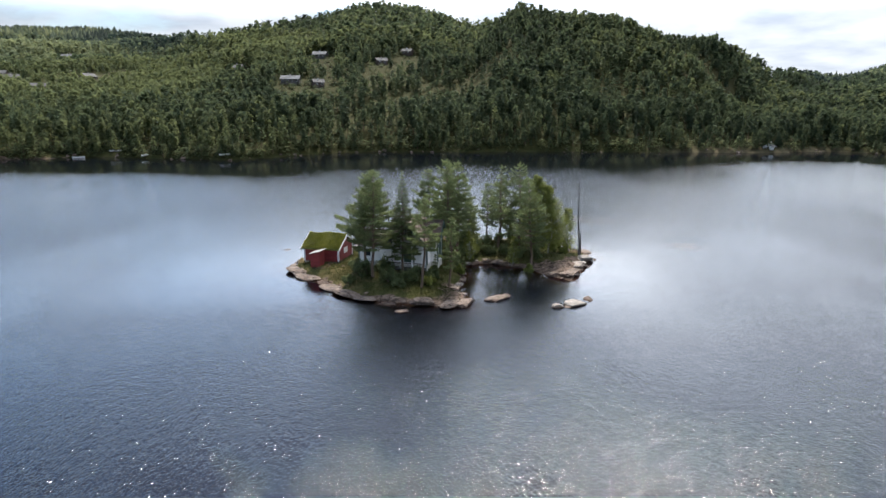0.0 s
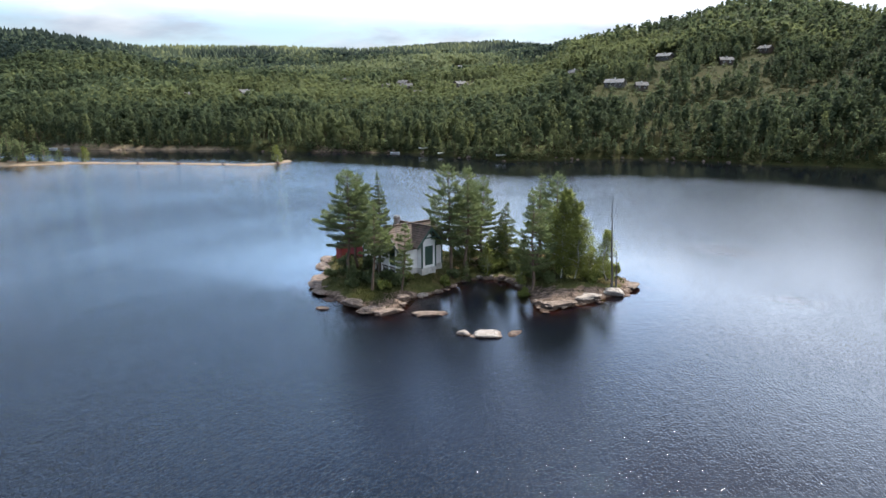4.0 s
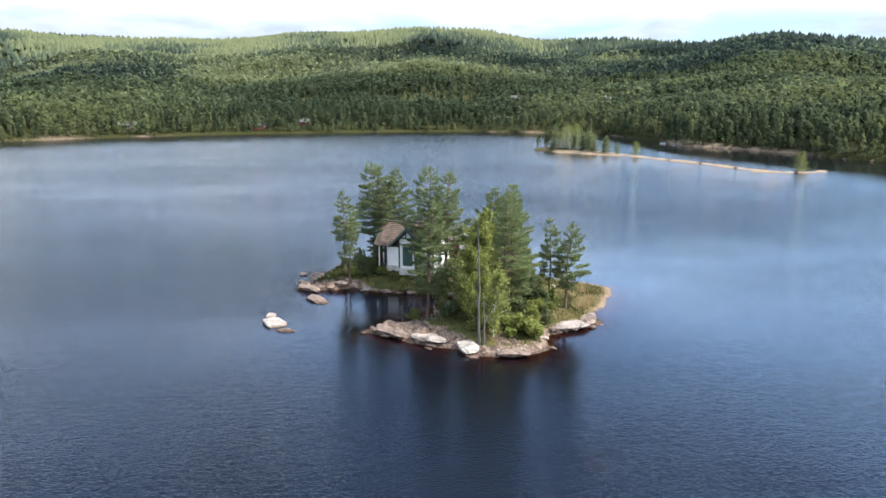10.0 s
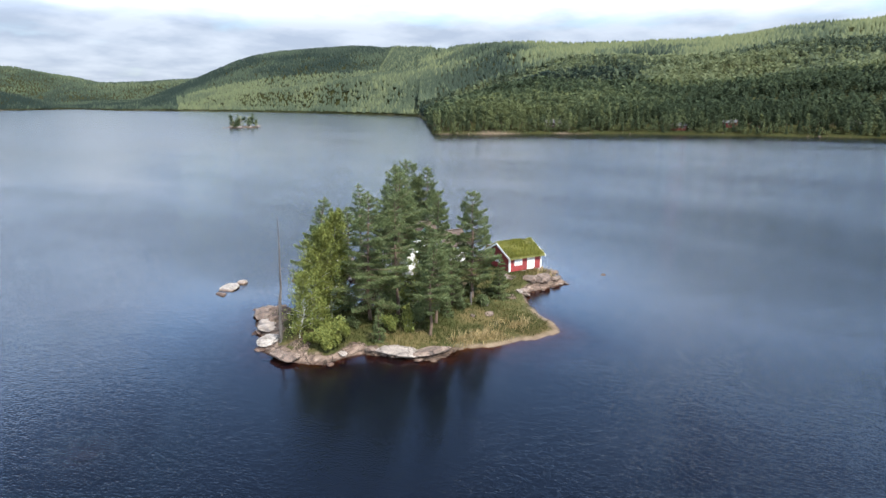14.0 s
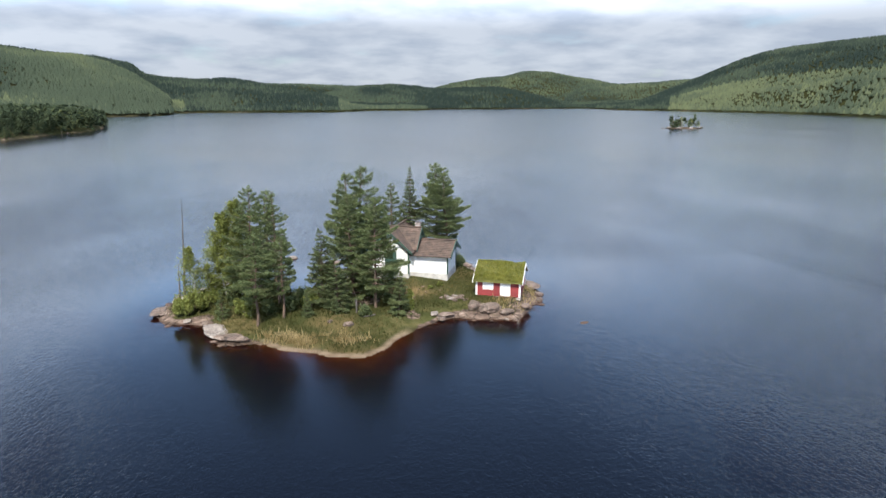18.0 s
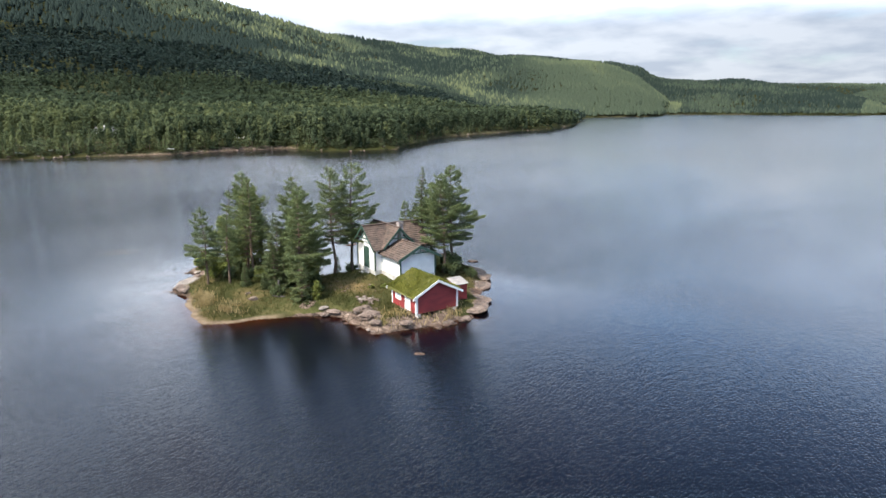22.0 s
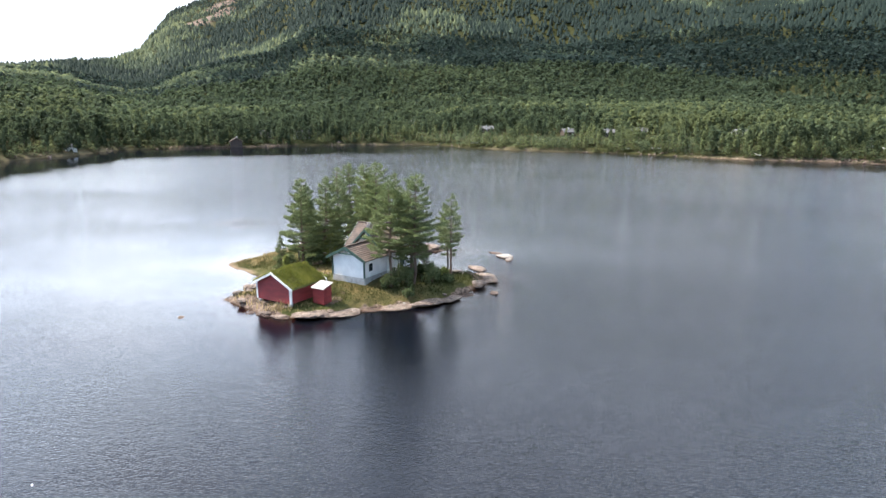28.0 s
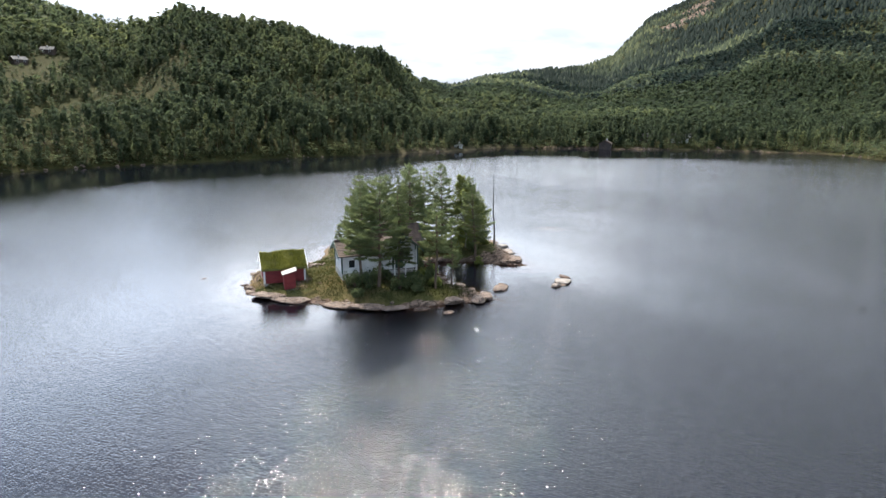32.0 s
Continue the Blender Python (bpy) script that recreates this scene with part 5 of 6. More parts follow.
    win = add("window", box(0.75, 1.65, -4.80, -4.70, 2.85, 3.95), M_WHITE, "small window with white frame")
    add("pane", box(0.85, 1.55, -4.815, -4.72, 2.95, 3.85), M_GLASS, "", win)
    # open porch under the south gable
    add("porch_floor", box(4.7, 9.1, -6.6, -5.35, 1.72, 1.88), M_DEADWOOD, "grey plank porch floor")
    for x in (4.85, 6.2, 7.6, 8.95):
        add("porch_post", box(x - 0.07, x + 0.07, -6.52, -6.38, 0.6, 5.0 if x in (4.85, 8.95) else 5.9), M_WHITE, "white porch post")
    add("porch_rail", box(4.85, 8.95, -6.48, -6.42, 2.6, 2.7), M_BROWNWALL, "brown porch rail")
    # chimney
    ch = add("chimney", box(3.95, 4.55, -2.72, -2.12, 5.7, 7.85, 0.03), M_BRICK, "weathered brick chimney")
    add("chimney_cap", box(3.88, 4.62, -2.79, -2.05, 7.85, 7.95, 0.02), M_BRICK, "", ch)
    for x, y in ((3.98, -2.68), (4.42, -2.68), (3.98, -2.26), (4.42, -2.26)):
        add("cap_leg", box(x, x + 0.1, y, y + 0.1, 7.95, 8.1), M_BRICK, "", ch)
    add("cap_slab", box(3.9, 4.6, -2.77, -2.07, 8.1, 8.15, 0.02), M_GREYROOF, "", ch)
    # steps at the north door
    for k in range(3):
        add("stone_step", box(6.0, 7.7, 0.95 + 0.35 * k, 1.3 + 0.35 * k, 0.8, 1.85 - 0.2 * k, 0.04), M_STONE)
    add("cellar_hatch", box(9.2, 9.245, -4.6, -4.2, 1.35, 1.65), M_DARK, "dark cellar vent")


build_cabin()


# ---------------------------------------------------------------- the red boathouse and its shed
def build_hut():
    h = thing("boathouse", frame_of(-6.65, 0.93, 0), "red boarded boathouse with white trim and mossy turf roof", "shed")
    o = Vector((-6.65, 0.93, 0))

    def add(name, bm, mat, label="", parent=None):
        bmesh.ops.translate(bm, verts=bm.verts[:], vec=-o)
        return part(name, bm, mat, parent or h, label)

    x0, x1, y0, y1, z0, ze, zr, yc = -9.15, -4.15, -1.67, 3.43, 1.0, 2.8, 4.08, 0.88
    core = add("wall", prism([(y0 + 0.03, z0), (y1 - 0.03, z0), (y1 - 0.03, ze), (yc, zr), (y0 + 0.03, ze)], "x", x0 + 0.03, x1 - 0.03), M_RED, "dark red wall")
    n = 15
    for k in range(n):  # weatherboards
        a, b = z0 + 3.1 * k / n, z0 + 3.1 * (k + 1) / n - 0.012
        if b < ze + 0.05:
            for y, s in ((y0, -1), (y1, 1)):
                add("board", prism([(y + 0.03 * -s, a), (y + 0.045 * s, a), (y + 0.012 * s, b), (y + 0.03 * -s, b)], "x", x0, x1), M_RED, "", core)
            ya, yb = y0, y1
        else:
            f = (zr - b) / (zr - ze)
            ya, yb = yc - (yc - y0) * f, yc + (y1 - yc) * f
        if yb - ya > 0.2:
            for x, s in ((x0, -1), (x1, 1)):
                add("board", prism([(x + 0.03 * -s, a), (x + 0.045 * s, a), (x + 0.012 * s, b), (x + 0.03 * -s, b)], "y", ya, yb), M_RED, "", core)
    for x, y in ((x0, y0), (x0, y1), (x1, y0), (x1, y1)):
        sx, sy = (1 if x > -6 else -1), (1 if y > 1 else -1)
        add("corner_board", box(min(x, x + 0.06 * sx), max(x, x + 0.06 * sx), min(y - 0.15 * sy, y + 0.06 * sy), max(y - 0.15 * sy, y + 0.06 * sy), z0, ze), M_WHITE, "white corner board")
        add("corner_board", box(min(x - 0.15 * sx, x + 0.05 * sx), max(x - 0.15 * sx, x + 0.05 * sx), min(y, y + 0.07 * sy), max(y, y + 0.07 * sy), z0, ze), M_WHITE, "white corner board")
    # turf roof: thick, uneven, with a grassy top
    half = 3.05
    zer = zr - (zr - ze) * half / (y1 - yc) + 0.05
    for sgn in (-1, 1):
        nx, ny = 26, 14
        X, S = np.meshgrid(np.linspace(x0 - 0.30, x1 + 0.30, nx), np.linspace(0, 1, ny), indexing="ij")
        Y = yc + sgn * half * S
        Z = zr + 0.30 + (zer - zr) * S + 0.16 * rough(X, Y, 0.9, 201, 3) - 0.10 * S**6
        v = np.stack([X, Y, Z], -1).reshape(-1, 3) - np.array(o)
        low = np.stack([X, Y, zr + 0.06 + (zer - zr) * S], -1).reshape(-1, 3) - np.array(o)
        i, j = np.meshgrid(np.arange(nx - 1), np.arange(ny - 1), indexing="ij")
        f = np.stack([i * ny + j, (i + 1) * ny + j, (i + 1) * ny + j + 1, i * ny + j + 1], -1).reshape(-1, 4)
        off = nx * ny
        rim = [(k * ny + ny - 1, (k + 1) * ny + ny - 1, (k + 1) * ny + ny - 1 + off, k * ny + ny - 1 + off) for k in range(nx - 1)]
        rim += [(j0, j0 + 1, j0 + 1 + off, j0 + off) for j0 in range(ny - 1)] + [((nx - 1) * ny + j0, (nx - 1) * ny + j0 + 1, (nx - 1) * ny + j0 + 1 + off, (nx - 1) * ny + j0 + off) for j0 in range(ny - 1)]
        turf = part("turf", mesh_of("turf", np.concatenate([v, low]), np.concatenate([f, np.array(rim), f + off]), M_TURFSOIL, None, True), None, h, "thick mossy turf")
        rng = np.random.default_rng(210 + sgn)
        m = 5200
        bx, bs = x0 - 0.25 + (x1 - x0 + 0.5) * rng.random(m), rng.random(m)
        by = yc + sgn * half * bs
        bz = zr + 0.28 + (zer - zr) * bs + 0.16 * rough(bx, by, 0.9, 201, 3)
        p = np.stack([bx, by, bz], 1) - np.array(o)
        a = rng.random(m) * 6.283
        w, ln = 0.035, (0.10 + 0.16 * rng.random(m) ** 2) * (0.7 + 1.3 * np.clip(rough(bx, by, 1.2, 203, 2) + 0.3, 0, 1))
        sd = np.stack([np.cos(a), np.sin(a), 0 * a], 1) * w
        tip = p + np.stack([rng.normal(0, 0.05, m), rng.normal(0, 0.05, m), ln], 1)
        tv = np.stack([p - sd, p + sd, tip], 1).reshape(-1, 3)
        tint = np.repeat(np.clip(0.45 + 0.9 * rough(bx, by, 1.6, 205, 3), 0, 1), 3)
        part("turf_grass", mesh_of("turf_grass", tv, np.arange(len(tv)).reshape(-1, 3), M_TURF, {"tint": tint}), None, turf)
        for x in (x0 - 0.36, x1 + 0.30):
            add("bargeboard", prism([(yc, zr + 0.30), (yc, zr + 0.03), (yc + sgn * (half + 0.05), zer - 0.05), (yc + sgn * (half + 0.05), zer + 0.20)], "x", x, x + 0.06), M_WHITE, "white bargeboard")
    # door and shutter on the lake side
    d = add("door", box(-8.07, -6.9, y1 + 0.03, y1 + 0.09, 1.05, 2.66, 0.01), M_WHITE, "white boarded door")
    for k in range(1, 5):
        add("door_plank", box(-8.07 + 1.17 * k / 5 - 0.008, -8.07 + 1.17 * k / 5 + 0.008, y1 + 0.085, y1 + 0.098, 1.1, 2.6), M_METAL, "", d)
    add("door_latch", box(-7.05, -6.98, y1 + 0.09, y1 + 0.13, 1.75, 1.95, 0.01), M_DARK, "iron latch", d)
    w = add("shutter", box(-6.12, -4.9, y1 + 0.03, y1 + 0.085, 1.72, 2.6, 0.01), M_WHITE, "closed white shutter")
    for k in range(1, 5):
        add("shutter_plank", box(-6.12 + 1.22 * k / 5 - 0.008, -6.12 + 1.22 * k / 5 + 0.008, y1 + 0.08, y1 + 0.093, 1.75, 2.57), M_METAL, "", w)
    w = add("window", box(x1 + 0.03, x1 + 0.08, 0.2, 1.5, 1.8, 2.6, 0.01), M_WHITE, "white shuttered window")
    for x in (x0 + 0.2, -6.6, x1 - 0.2):
        for y in (y0 + 0.3, y1 - 0.3):
            add("foundation_stone", box(x - 0.25, x + 0.25, y - 0.22, y + 0.22, 0.3, 1.02, 0.08), M_STONE, "stacked stone pier")

    s = thing("shed", frame_of(-6.3, -3.7, 0), "small red lean-to shed with pale sheet roof", "shed")
    o2 = Vector((-6.3, -3.7, 0))

    def add2(name, bm, mat, label="", parent=None):
        bmesh.ops.translate(bm, verts=bm.verts[:], vec=-o2)
        return part(name, bm, mat, parent or s, label)

    body = add2("wall", prism([(-4.45, 0.8), (-2.95, 0.8), (-2.95, 2.53), (-4.45, 2.53)], "x", -6.95, -5.65), M_RED, "dark red wall")
    for k in range(6):
        a = -4.45 + 0.25 * k
        add2("board", box(-6.985, -6.945, a, a + 0.235, 0.85, 2.52), M_RED, "", body)
    rf = bmesh.new()
    box(-7.18, -5.45, -4.62, -2.78, 0, 0.08, 0.01, rf)
    for v in rf.verts:
        v.co.z += 2.56 + (v.co.x + 7.25) * 0.26
    add2("roof", rf, M_METAL, "pale sheet roof")
    add2("wall_top", prism([(-6.95, 2.5), (-5.65, 2.5), (-5.65, 2.96), (-6.95, 2.62)], "y", -4.45, -2.95), M_RED)
    for y in (-4.45, -2.95):
        add2("corner_board", box(-7.0, -6.93, y - 0.05, y + 0.05, 0.8, 2.58), M_RED)
    add2("door", box(-6.6, -5.9, -4.50, -4.445, 0.9, 2.5), M_RED, "red plank door")


build_hut()
# ---------------------------------------------------------------- rocks of the island and off its shore
def stone_mesh(seed, level, flat):
    """A worn boulder about two units across: a ball cut by a few rock joints, with rounded corners and cracks."""
    rng = np.random.default_rng(900 + seed)
    joints = rng.normal(0, 1, (15, 3)) * np.array([1, 1, 1.4])
    joints /= np.linalg.norm(joints, axis=1)[:, None]
    dist = 0.58 + 0.36 * rng.random(15)
    bm = bmesh.new()
    bmesh.ops.create_icosphere(bm, subdivisions=level, radius=1.0)
    off = Vector((seed * 7.31, seed * 3.17, seed * 1.93))
    for v in bm.verts:
        n = np.array(v.co)
        n /= np.linalg.norm(n)
        c = joints @ n
        r = np.where(c > 0.15, dist / np.maximum(c, 0.15), 9)
        r = float((np.sum(np.minimum(r, 3) ** -26.0) + 1.0) ** (-1 / 26))
        q = Vector(n)
        crack = abs(noise.noise(Vector((q.x * 1.1, q.y * 0.8, q.z * 2.2)) + off))
        r *= 1 + 0.13 * noise.noise(q * 1.8 + off) + 0.12 * noise.noise(q * 3.6 + off) + 0.05 * noise.noise(q * 10.0 + off) - (0.11 * (1 - crack / 0.06) if crack < 0.06 else 0)
        v.co = q * r
        if v.co.z > flat:
            v.co.z = flat + (v.co.z - flat) * 0.35
    bmesh.ops.recalc_face_normals(bm, faces=bm.faces[:])
    return bm


STONES, PEBBLES = [], []
for _k in range(7):
    for _list, _level in ((STONES, 3), (PEBBLES, 2)):
        _bm = stone_mesh(_k + 1, _level, 0.55 + 0.07 * (_k % 4))
        _me = bpy.data.meshes.new("boulder")
        _bm.to_mesh(_me)
        _bm.free()
        _list.append(_me)


def boulder(x, y, sx, sy, sz, turn, which, mat, label, sink=0.3, name="boulder", z=None, group="boulders of the shore"):
    me = (STONES if max(sx, sy) > 0.9 else PEBBLES)[which % 7].copy()
    me.materials.clear()
    me.materials.append(mat)
    for p in me.polygons:
        p.use_smooth = False
    ob = new(name, me)
    base = max(ground_at(x, y), -0.25) if z is None else z
    ob.matrix_world = pose(x, y, base + sz * (1 - 2 * sink) * 0.5, 0, 0, turn) @ Matrix.Diagonal((sx / 2, sy / 2, sz / 2, 1))
    return tagged(ob, label, "rock", group)


PALE, GREY = "pale sun-bleached granite boulder standing in the water", "grey-brown granite slab sloping into the water"
boulder(22.8, -18.6, 4.0, 2.2, 1.15, 40, 1, M_WHITEROCK, "large pale granite boulder alone in the lake", 0.35, z=-0.2)
boulder(20.5, -19.4, 1.7, 1.3, 0.9, 20, 2, M_PALEROCK, PALE, 0.3, z=-0.15)
boulder(24.9, -17.0, 2.4, 1.3, 0.5, 70, 3, M_ROCK, "low brown stone barely above water", 0.3, z=-0.15)
boulder(14.4, -15.9, 4.8, 2.0, 0.9, 35, 5, M_ROCK, "flat grey slab of rock in the cove mouth", 0.35, z=-0.15)
boulder(15.6, -14.6, 1.6, 1.0, 0.6, 0, 0, M_ROCK, "small grey stone by the cove", 0.3, z=-0.15)
boulder(2.9, -19.4, 2.2, 1.1, 0.6, 10, 4, M_ROCK, "small dark stone awash off the point", 0.3, z=-0.15)
boulder(30.5, 1.05, 2.9, 2.0, 1.25, 25, 1, M_WHITEROCK, "rounded whitish boulder on the east point", 0.3)
boulder(28.2, -2.4, 4.2, 2.4, 0.55, 62, 2, M_PALEROCK, "pale split granite outcrop", 0.3)
boulder(26.0, -6.6, 5.2, 2.4, 0.55, 50, 5, M_ROCK, "long smooth pinkish slab at the cove", 0.4)
boulder(31.6, 4.8, 4.2, 2.6, 0.4, 80, 5, M_ROCK, GREY, 0.4)
boulder(24.4, 12.0, 5.2, 2.4, 0.7, 118, 1, M_PALEROCK, "grey rock ledge above the water", 0.3)
boulder(22.4, 14.2, 4.2, 1.9, 0.55, 150, 3, M_ROCK, "grey rock ledge above the water", 0.3)
boulder(5.6, -17.2, 3.2, 1.9, 1.0, 10, 1, M_ROCK, "rounded grey boulder on the south shore", 0.3)
boulder(8.6, -18.2, 3.4, 1.9, 1.0, 25, 3, M_ROCK, "rounded grey boulder on the south shore", 0.3)
boulder(10.3, -17.6, 4.4, 1.7, 0.8, 60, 5, M_ROCK, "dark slab ending in a point", 0.35)
boulder(9.7, -13.4, 2.2, 1.5, 0.9, 80, 0, M_ROCK, "rounded grey boulder on the south shore", 0.3)
boulder(1.6, -16.3, 3.0, 1.4, 0.7, 165, 5, M_ROCK, GREY, 0.35)
boulder(11.4, -7.8, 1.6, 1.1, 0.8, 85, 2, M_ROCK, "broken stone at the back of the cove", 0.3)
boulder(11.9, -4.8, 1.7, 1.0, 0.9, 95, 4, M_ROCK, "broken stone at the back of the cove", 0.3)
boulder(12.0, -2.0, 1.4, 1.0, 0.8, 70, 0, M_ROCK, "broken stone at the back of the cove", 0.3)
boulder(10.6, -10.2, 1.5, 1.0, 0.7, 20, 3, M_PALEROCK, "broken stone at the back of the cove", 0.3)
boulder(17.6, 0.2, 2.2, 1.2, 0.7, 170, 2, M_ROCK, "broken stone at the back of the cove", 0.3)
for _k, (_x, _y, _l, _w, _t) in enumerate([(-10.2, -0.9, 4.2, 2.2, 110), (-8.6, -3.9, 5.0, 2.4, 128), (-6.2, -6.4, 3.4, 1.8, 118), (-5.0, -9.2, 4.6, 2.4, 114), (-3.3, -12.4, 4.4, 2.0, 134), (-0.8, -14.6, 3.6, 1.8, 150)]):
    boulder(_x, _y, _l * 1.1, _w * 1.2, 0.62, _t, 1 + 2 * (_k % 3), M_ROCK, "low layered slab along the west shore", 0.5, "rock_slab", group="slabs of the west shore")
boulder(-3.6, 9.2, 3.0, 2.0, 1.5, 20, 1, M_ROCK, "dark cracked rock below the boathouse", 0.3)
boulder(-2.0, 8.4, 2.4, 1.7, 1.2, 60, 3, M_ROCK, "dark cracked rock below the boathouse", 0.3)
boulder(-5.4, 10.0, 2.0, 1.2, 0.9, 0, 5, M_ROCK, "dark cracked rock below the boathouse", 0.3)
boulder(-7.8, 8.2, 1.8, 1.2, 0.7, 40, 0, M_ROCK, "dark cracked rock below the boathouse", 0.3)
boulder(1.2, 9.6, 2.6, 1.2, 0.6, 10, 5, M_ROCK, GREY, 0.35)
boulder(-10.3, 4.4, 2.0, 1.2, 0.8, 100, 2, M_ROCK, "stone under the boathouse gable", 0.3)
boulder(-10.8, 2.2, 2.4, 1.4, 0.7, 85, 3, M_ROCK, "stone under the boathouse gable", 0.3)
boulder(11.4, 12.3, 1.3, 0.9, 0.6, 20, 1, M_ROCK, "lichen-covered stone in the dry grass", 0.35)
boulder(13.2, 11.6, 0.8, 0.6, 0.4, 70, 2, M_ROCK, "lichen-covered stone in the dry grass", 0.35)
boulder(-13.1, 12.6, 1.5, 0.8, 0.5, 15, 4, M_PALEROCK, "pale stone just breaking the surface", 0.3, z=-0.22)
# brown stones just below the surface, off the north-east shore
for _k, (_x, _y, _s) in enumerate([(39.2, 34.2, 3.0), (41.0, 33.0, 2.2), (42.6, 32.0, 2.8), (37.4, 35.6, 1.6), (49.4, 8.2, 2.4), (44.4, 31.2, 1.5)]):
    boulder(_x, _y, _s, _s * 0.7, 0.8, 40 * _k, _k, M_ROCK, "brown stone lying just below the surface", 0.3, "sunken_stone", z=-0.62, group="sunken stones")
# broken stones all along the bare shore
_rng = np.random.default_rng(43)
for _k in range(len(COAST)):
    (_ax, _ay), (_bx, _by) = COAST[_k], COAST[(_k + 1) % len(COAST)]
    if _ay > 10.5 and _ax < 21 and _ax > 1:
        continue
    for _j in range(3):
        _f, _s = _rng.random(), 0.35 + 0.75 * _rng.random() ** 1.6
        boulder(_ax + (_bx - _ax) * _f + _rng.normal(0, 0.35), _ay + (_by - _ay) * _f + _rng.normal(0, 0.35), _s * 1.5, _s, _s * 0.55, _rng.random() * 180, _k + _j, M_PALEROCK if (_k + _j) % 5 == 0 else M_ROCK, "small broken stone at the waterline", 0.3, "shore_stone", group="broken stones of the shore")
# heap of loose stones between cabin and boathouse
_rng = np.random.default_rng(41)
for _k in range(26):
    _x, _y = -0.2 + _rng.normal(0, 0.75), 6.0 + _rng.normal(0, 0.55)
    _s = 0.2 + 0.3 * _rng.random()
    boulder(_x, _y, _s * 1.4, _s, _s * 0.8, _rng.random() * 180, _k, M_ROCK if _k % 3 else M_PALEROCK, "loose pale stone in a small heap", 0.2, "loose_stone", group="heap of loose stones")
for _k in range(22):
    _x, _y = 5.0 + _rng.normal(0, 2.2), 3.6 + _rng.normal(0, 1.3)
    _s = 0.12 + 0.18 * _rng.random()
    boulder(_x, _y, _s * 1.5, _s, _s * 0.7, _rng.random() * 180, _k, M_ROCK, "small stone on the worn path by the cabin", 0.3, "loose_stone", group="stones on the path")

# shore stones of the far banks: bright rocks at the water's edge
_tpl = np.array([(-1, -0.6, 0), (1, -0.5, 0), (1.1, 0.6, 0), (-0.9, 0.7, 0), (-0.4, -0.3, 0.7), (0.5, -0.2, 0.8), (0.4, 0.4, 0.6), (-0.5, 0.3, 0.75)], float)
_tf = np.array([(0, 1, 5, 4), (1, 2, 6, 5), (2, 3, 7, 6), (3, 0, 4, 7), (4, 5, 6, 7)])
_q = _rng.random(3200) * 360
_r = shore_at(_q) - 10 + 22 * _rng.random(3200)
_x, _y = _r * np.cos(np.radians(_q)), _r * np.sin(np.radians(_q))
_z = height(_x, _y)
_ok = (_z > -0.4) & (_z < 1.3) & (_r < 620) & ((_rng.random(3200) < 0.5) | (_q > 300) | (_q < 30))
_x, _y, _z = _x[_ok], _y[_ok], np.maximum(_z[_ok], -0.1) - 0.1
_m = len(_x)
_s, _t = 0.3 + 0.8 * _rng.random(_m) ** 2, _rng.random(_m) * 6.283
_v = _tpl[None] * (_s[:, None] * (0.7 + 0.6 * _rng.random((_m, 8))))[:, :, None]
_c, _d = np.cos(_t)[:, None], np.sin(_t)[:, None]
_v = np.stack([_v[:, :, 0] * _c - _v[:, :, 1] * _d + _x[:, None], _v[:, :, 0] * _d + _v[:, :, 1] * _c + _y[:, None], _v[:, :, 2] + _z[:, None]], -1)
_vs, _fs = [_v.reshape(-1, 3)], [(_tf[None] + 8 * np.arange(_m)[:, None, None]).reshape(-1, 4)]
tagged(new("shore_stones", mesh_of("shore_stones", np.concatenate(_vs), np.concatenate(_fs), M_ROCK)), "scattered pale stones along the far shore", "stones", kind="stuff")


# ---------------------------------------------------------------- dead trees, shrubs, grass
def snag(x, y, top, r, seed, label, twigs):
    z = ground_at(x, y)
    rng = np.random.default_rng(seed)
    t = thing("dead_tree", pose(x, y, z - 0.1), label, "dead tree")
    h = top - z
    zs = np.linspace(0, 1, 10)
    wob = np.cumsum(rng.normal(0, 0.0035, (10, 2)), 0) * h
    pts = np.concatenate([wob - wob[0] + np.outer(zs, [-0.03, -0.02]) * h, (zs * h)[:, None]], 1)
    v, f = tube(pts, r * (1.0 - 0.93 * zs) + 0.012, 8)
    part("trunk", mesh_of("trunk", v, f, M_DEADWOOD, None, True), None, t, "bare silver-grey trunk")
    for k in range(twigs):
        g = 0.15 + 0.7 * rng.random()
        at = np.array([np.interp(g, zs, pts[:, j]) for j in range(3)])
        a = rng.random() * 6.283
        d = np.array([math.cos(a), math.sin(a), 0.15])
        ln = 0.25 + 0.5 * rng.random()
        v, f = tube([at, at + d * ln * 0.6, at + d * ln + (0, 0, 0.05)], [0.025, 0.018, 0.008], 4)
        part("branch_stub", mesh_of("branch_stub", v, f, M_DEADWOOD), None, t)


snag(29.9, 2.15, 12.1, 0.15, 3, "tall bare dead pine trunk on the east point", 9)
snag(30.3, 2.6, 5.1, 0.11, 5, "short broken dead trunk beside the tall one", 4)


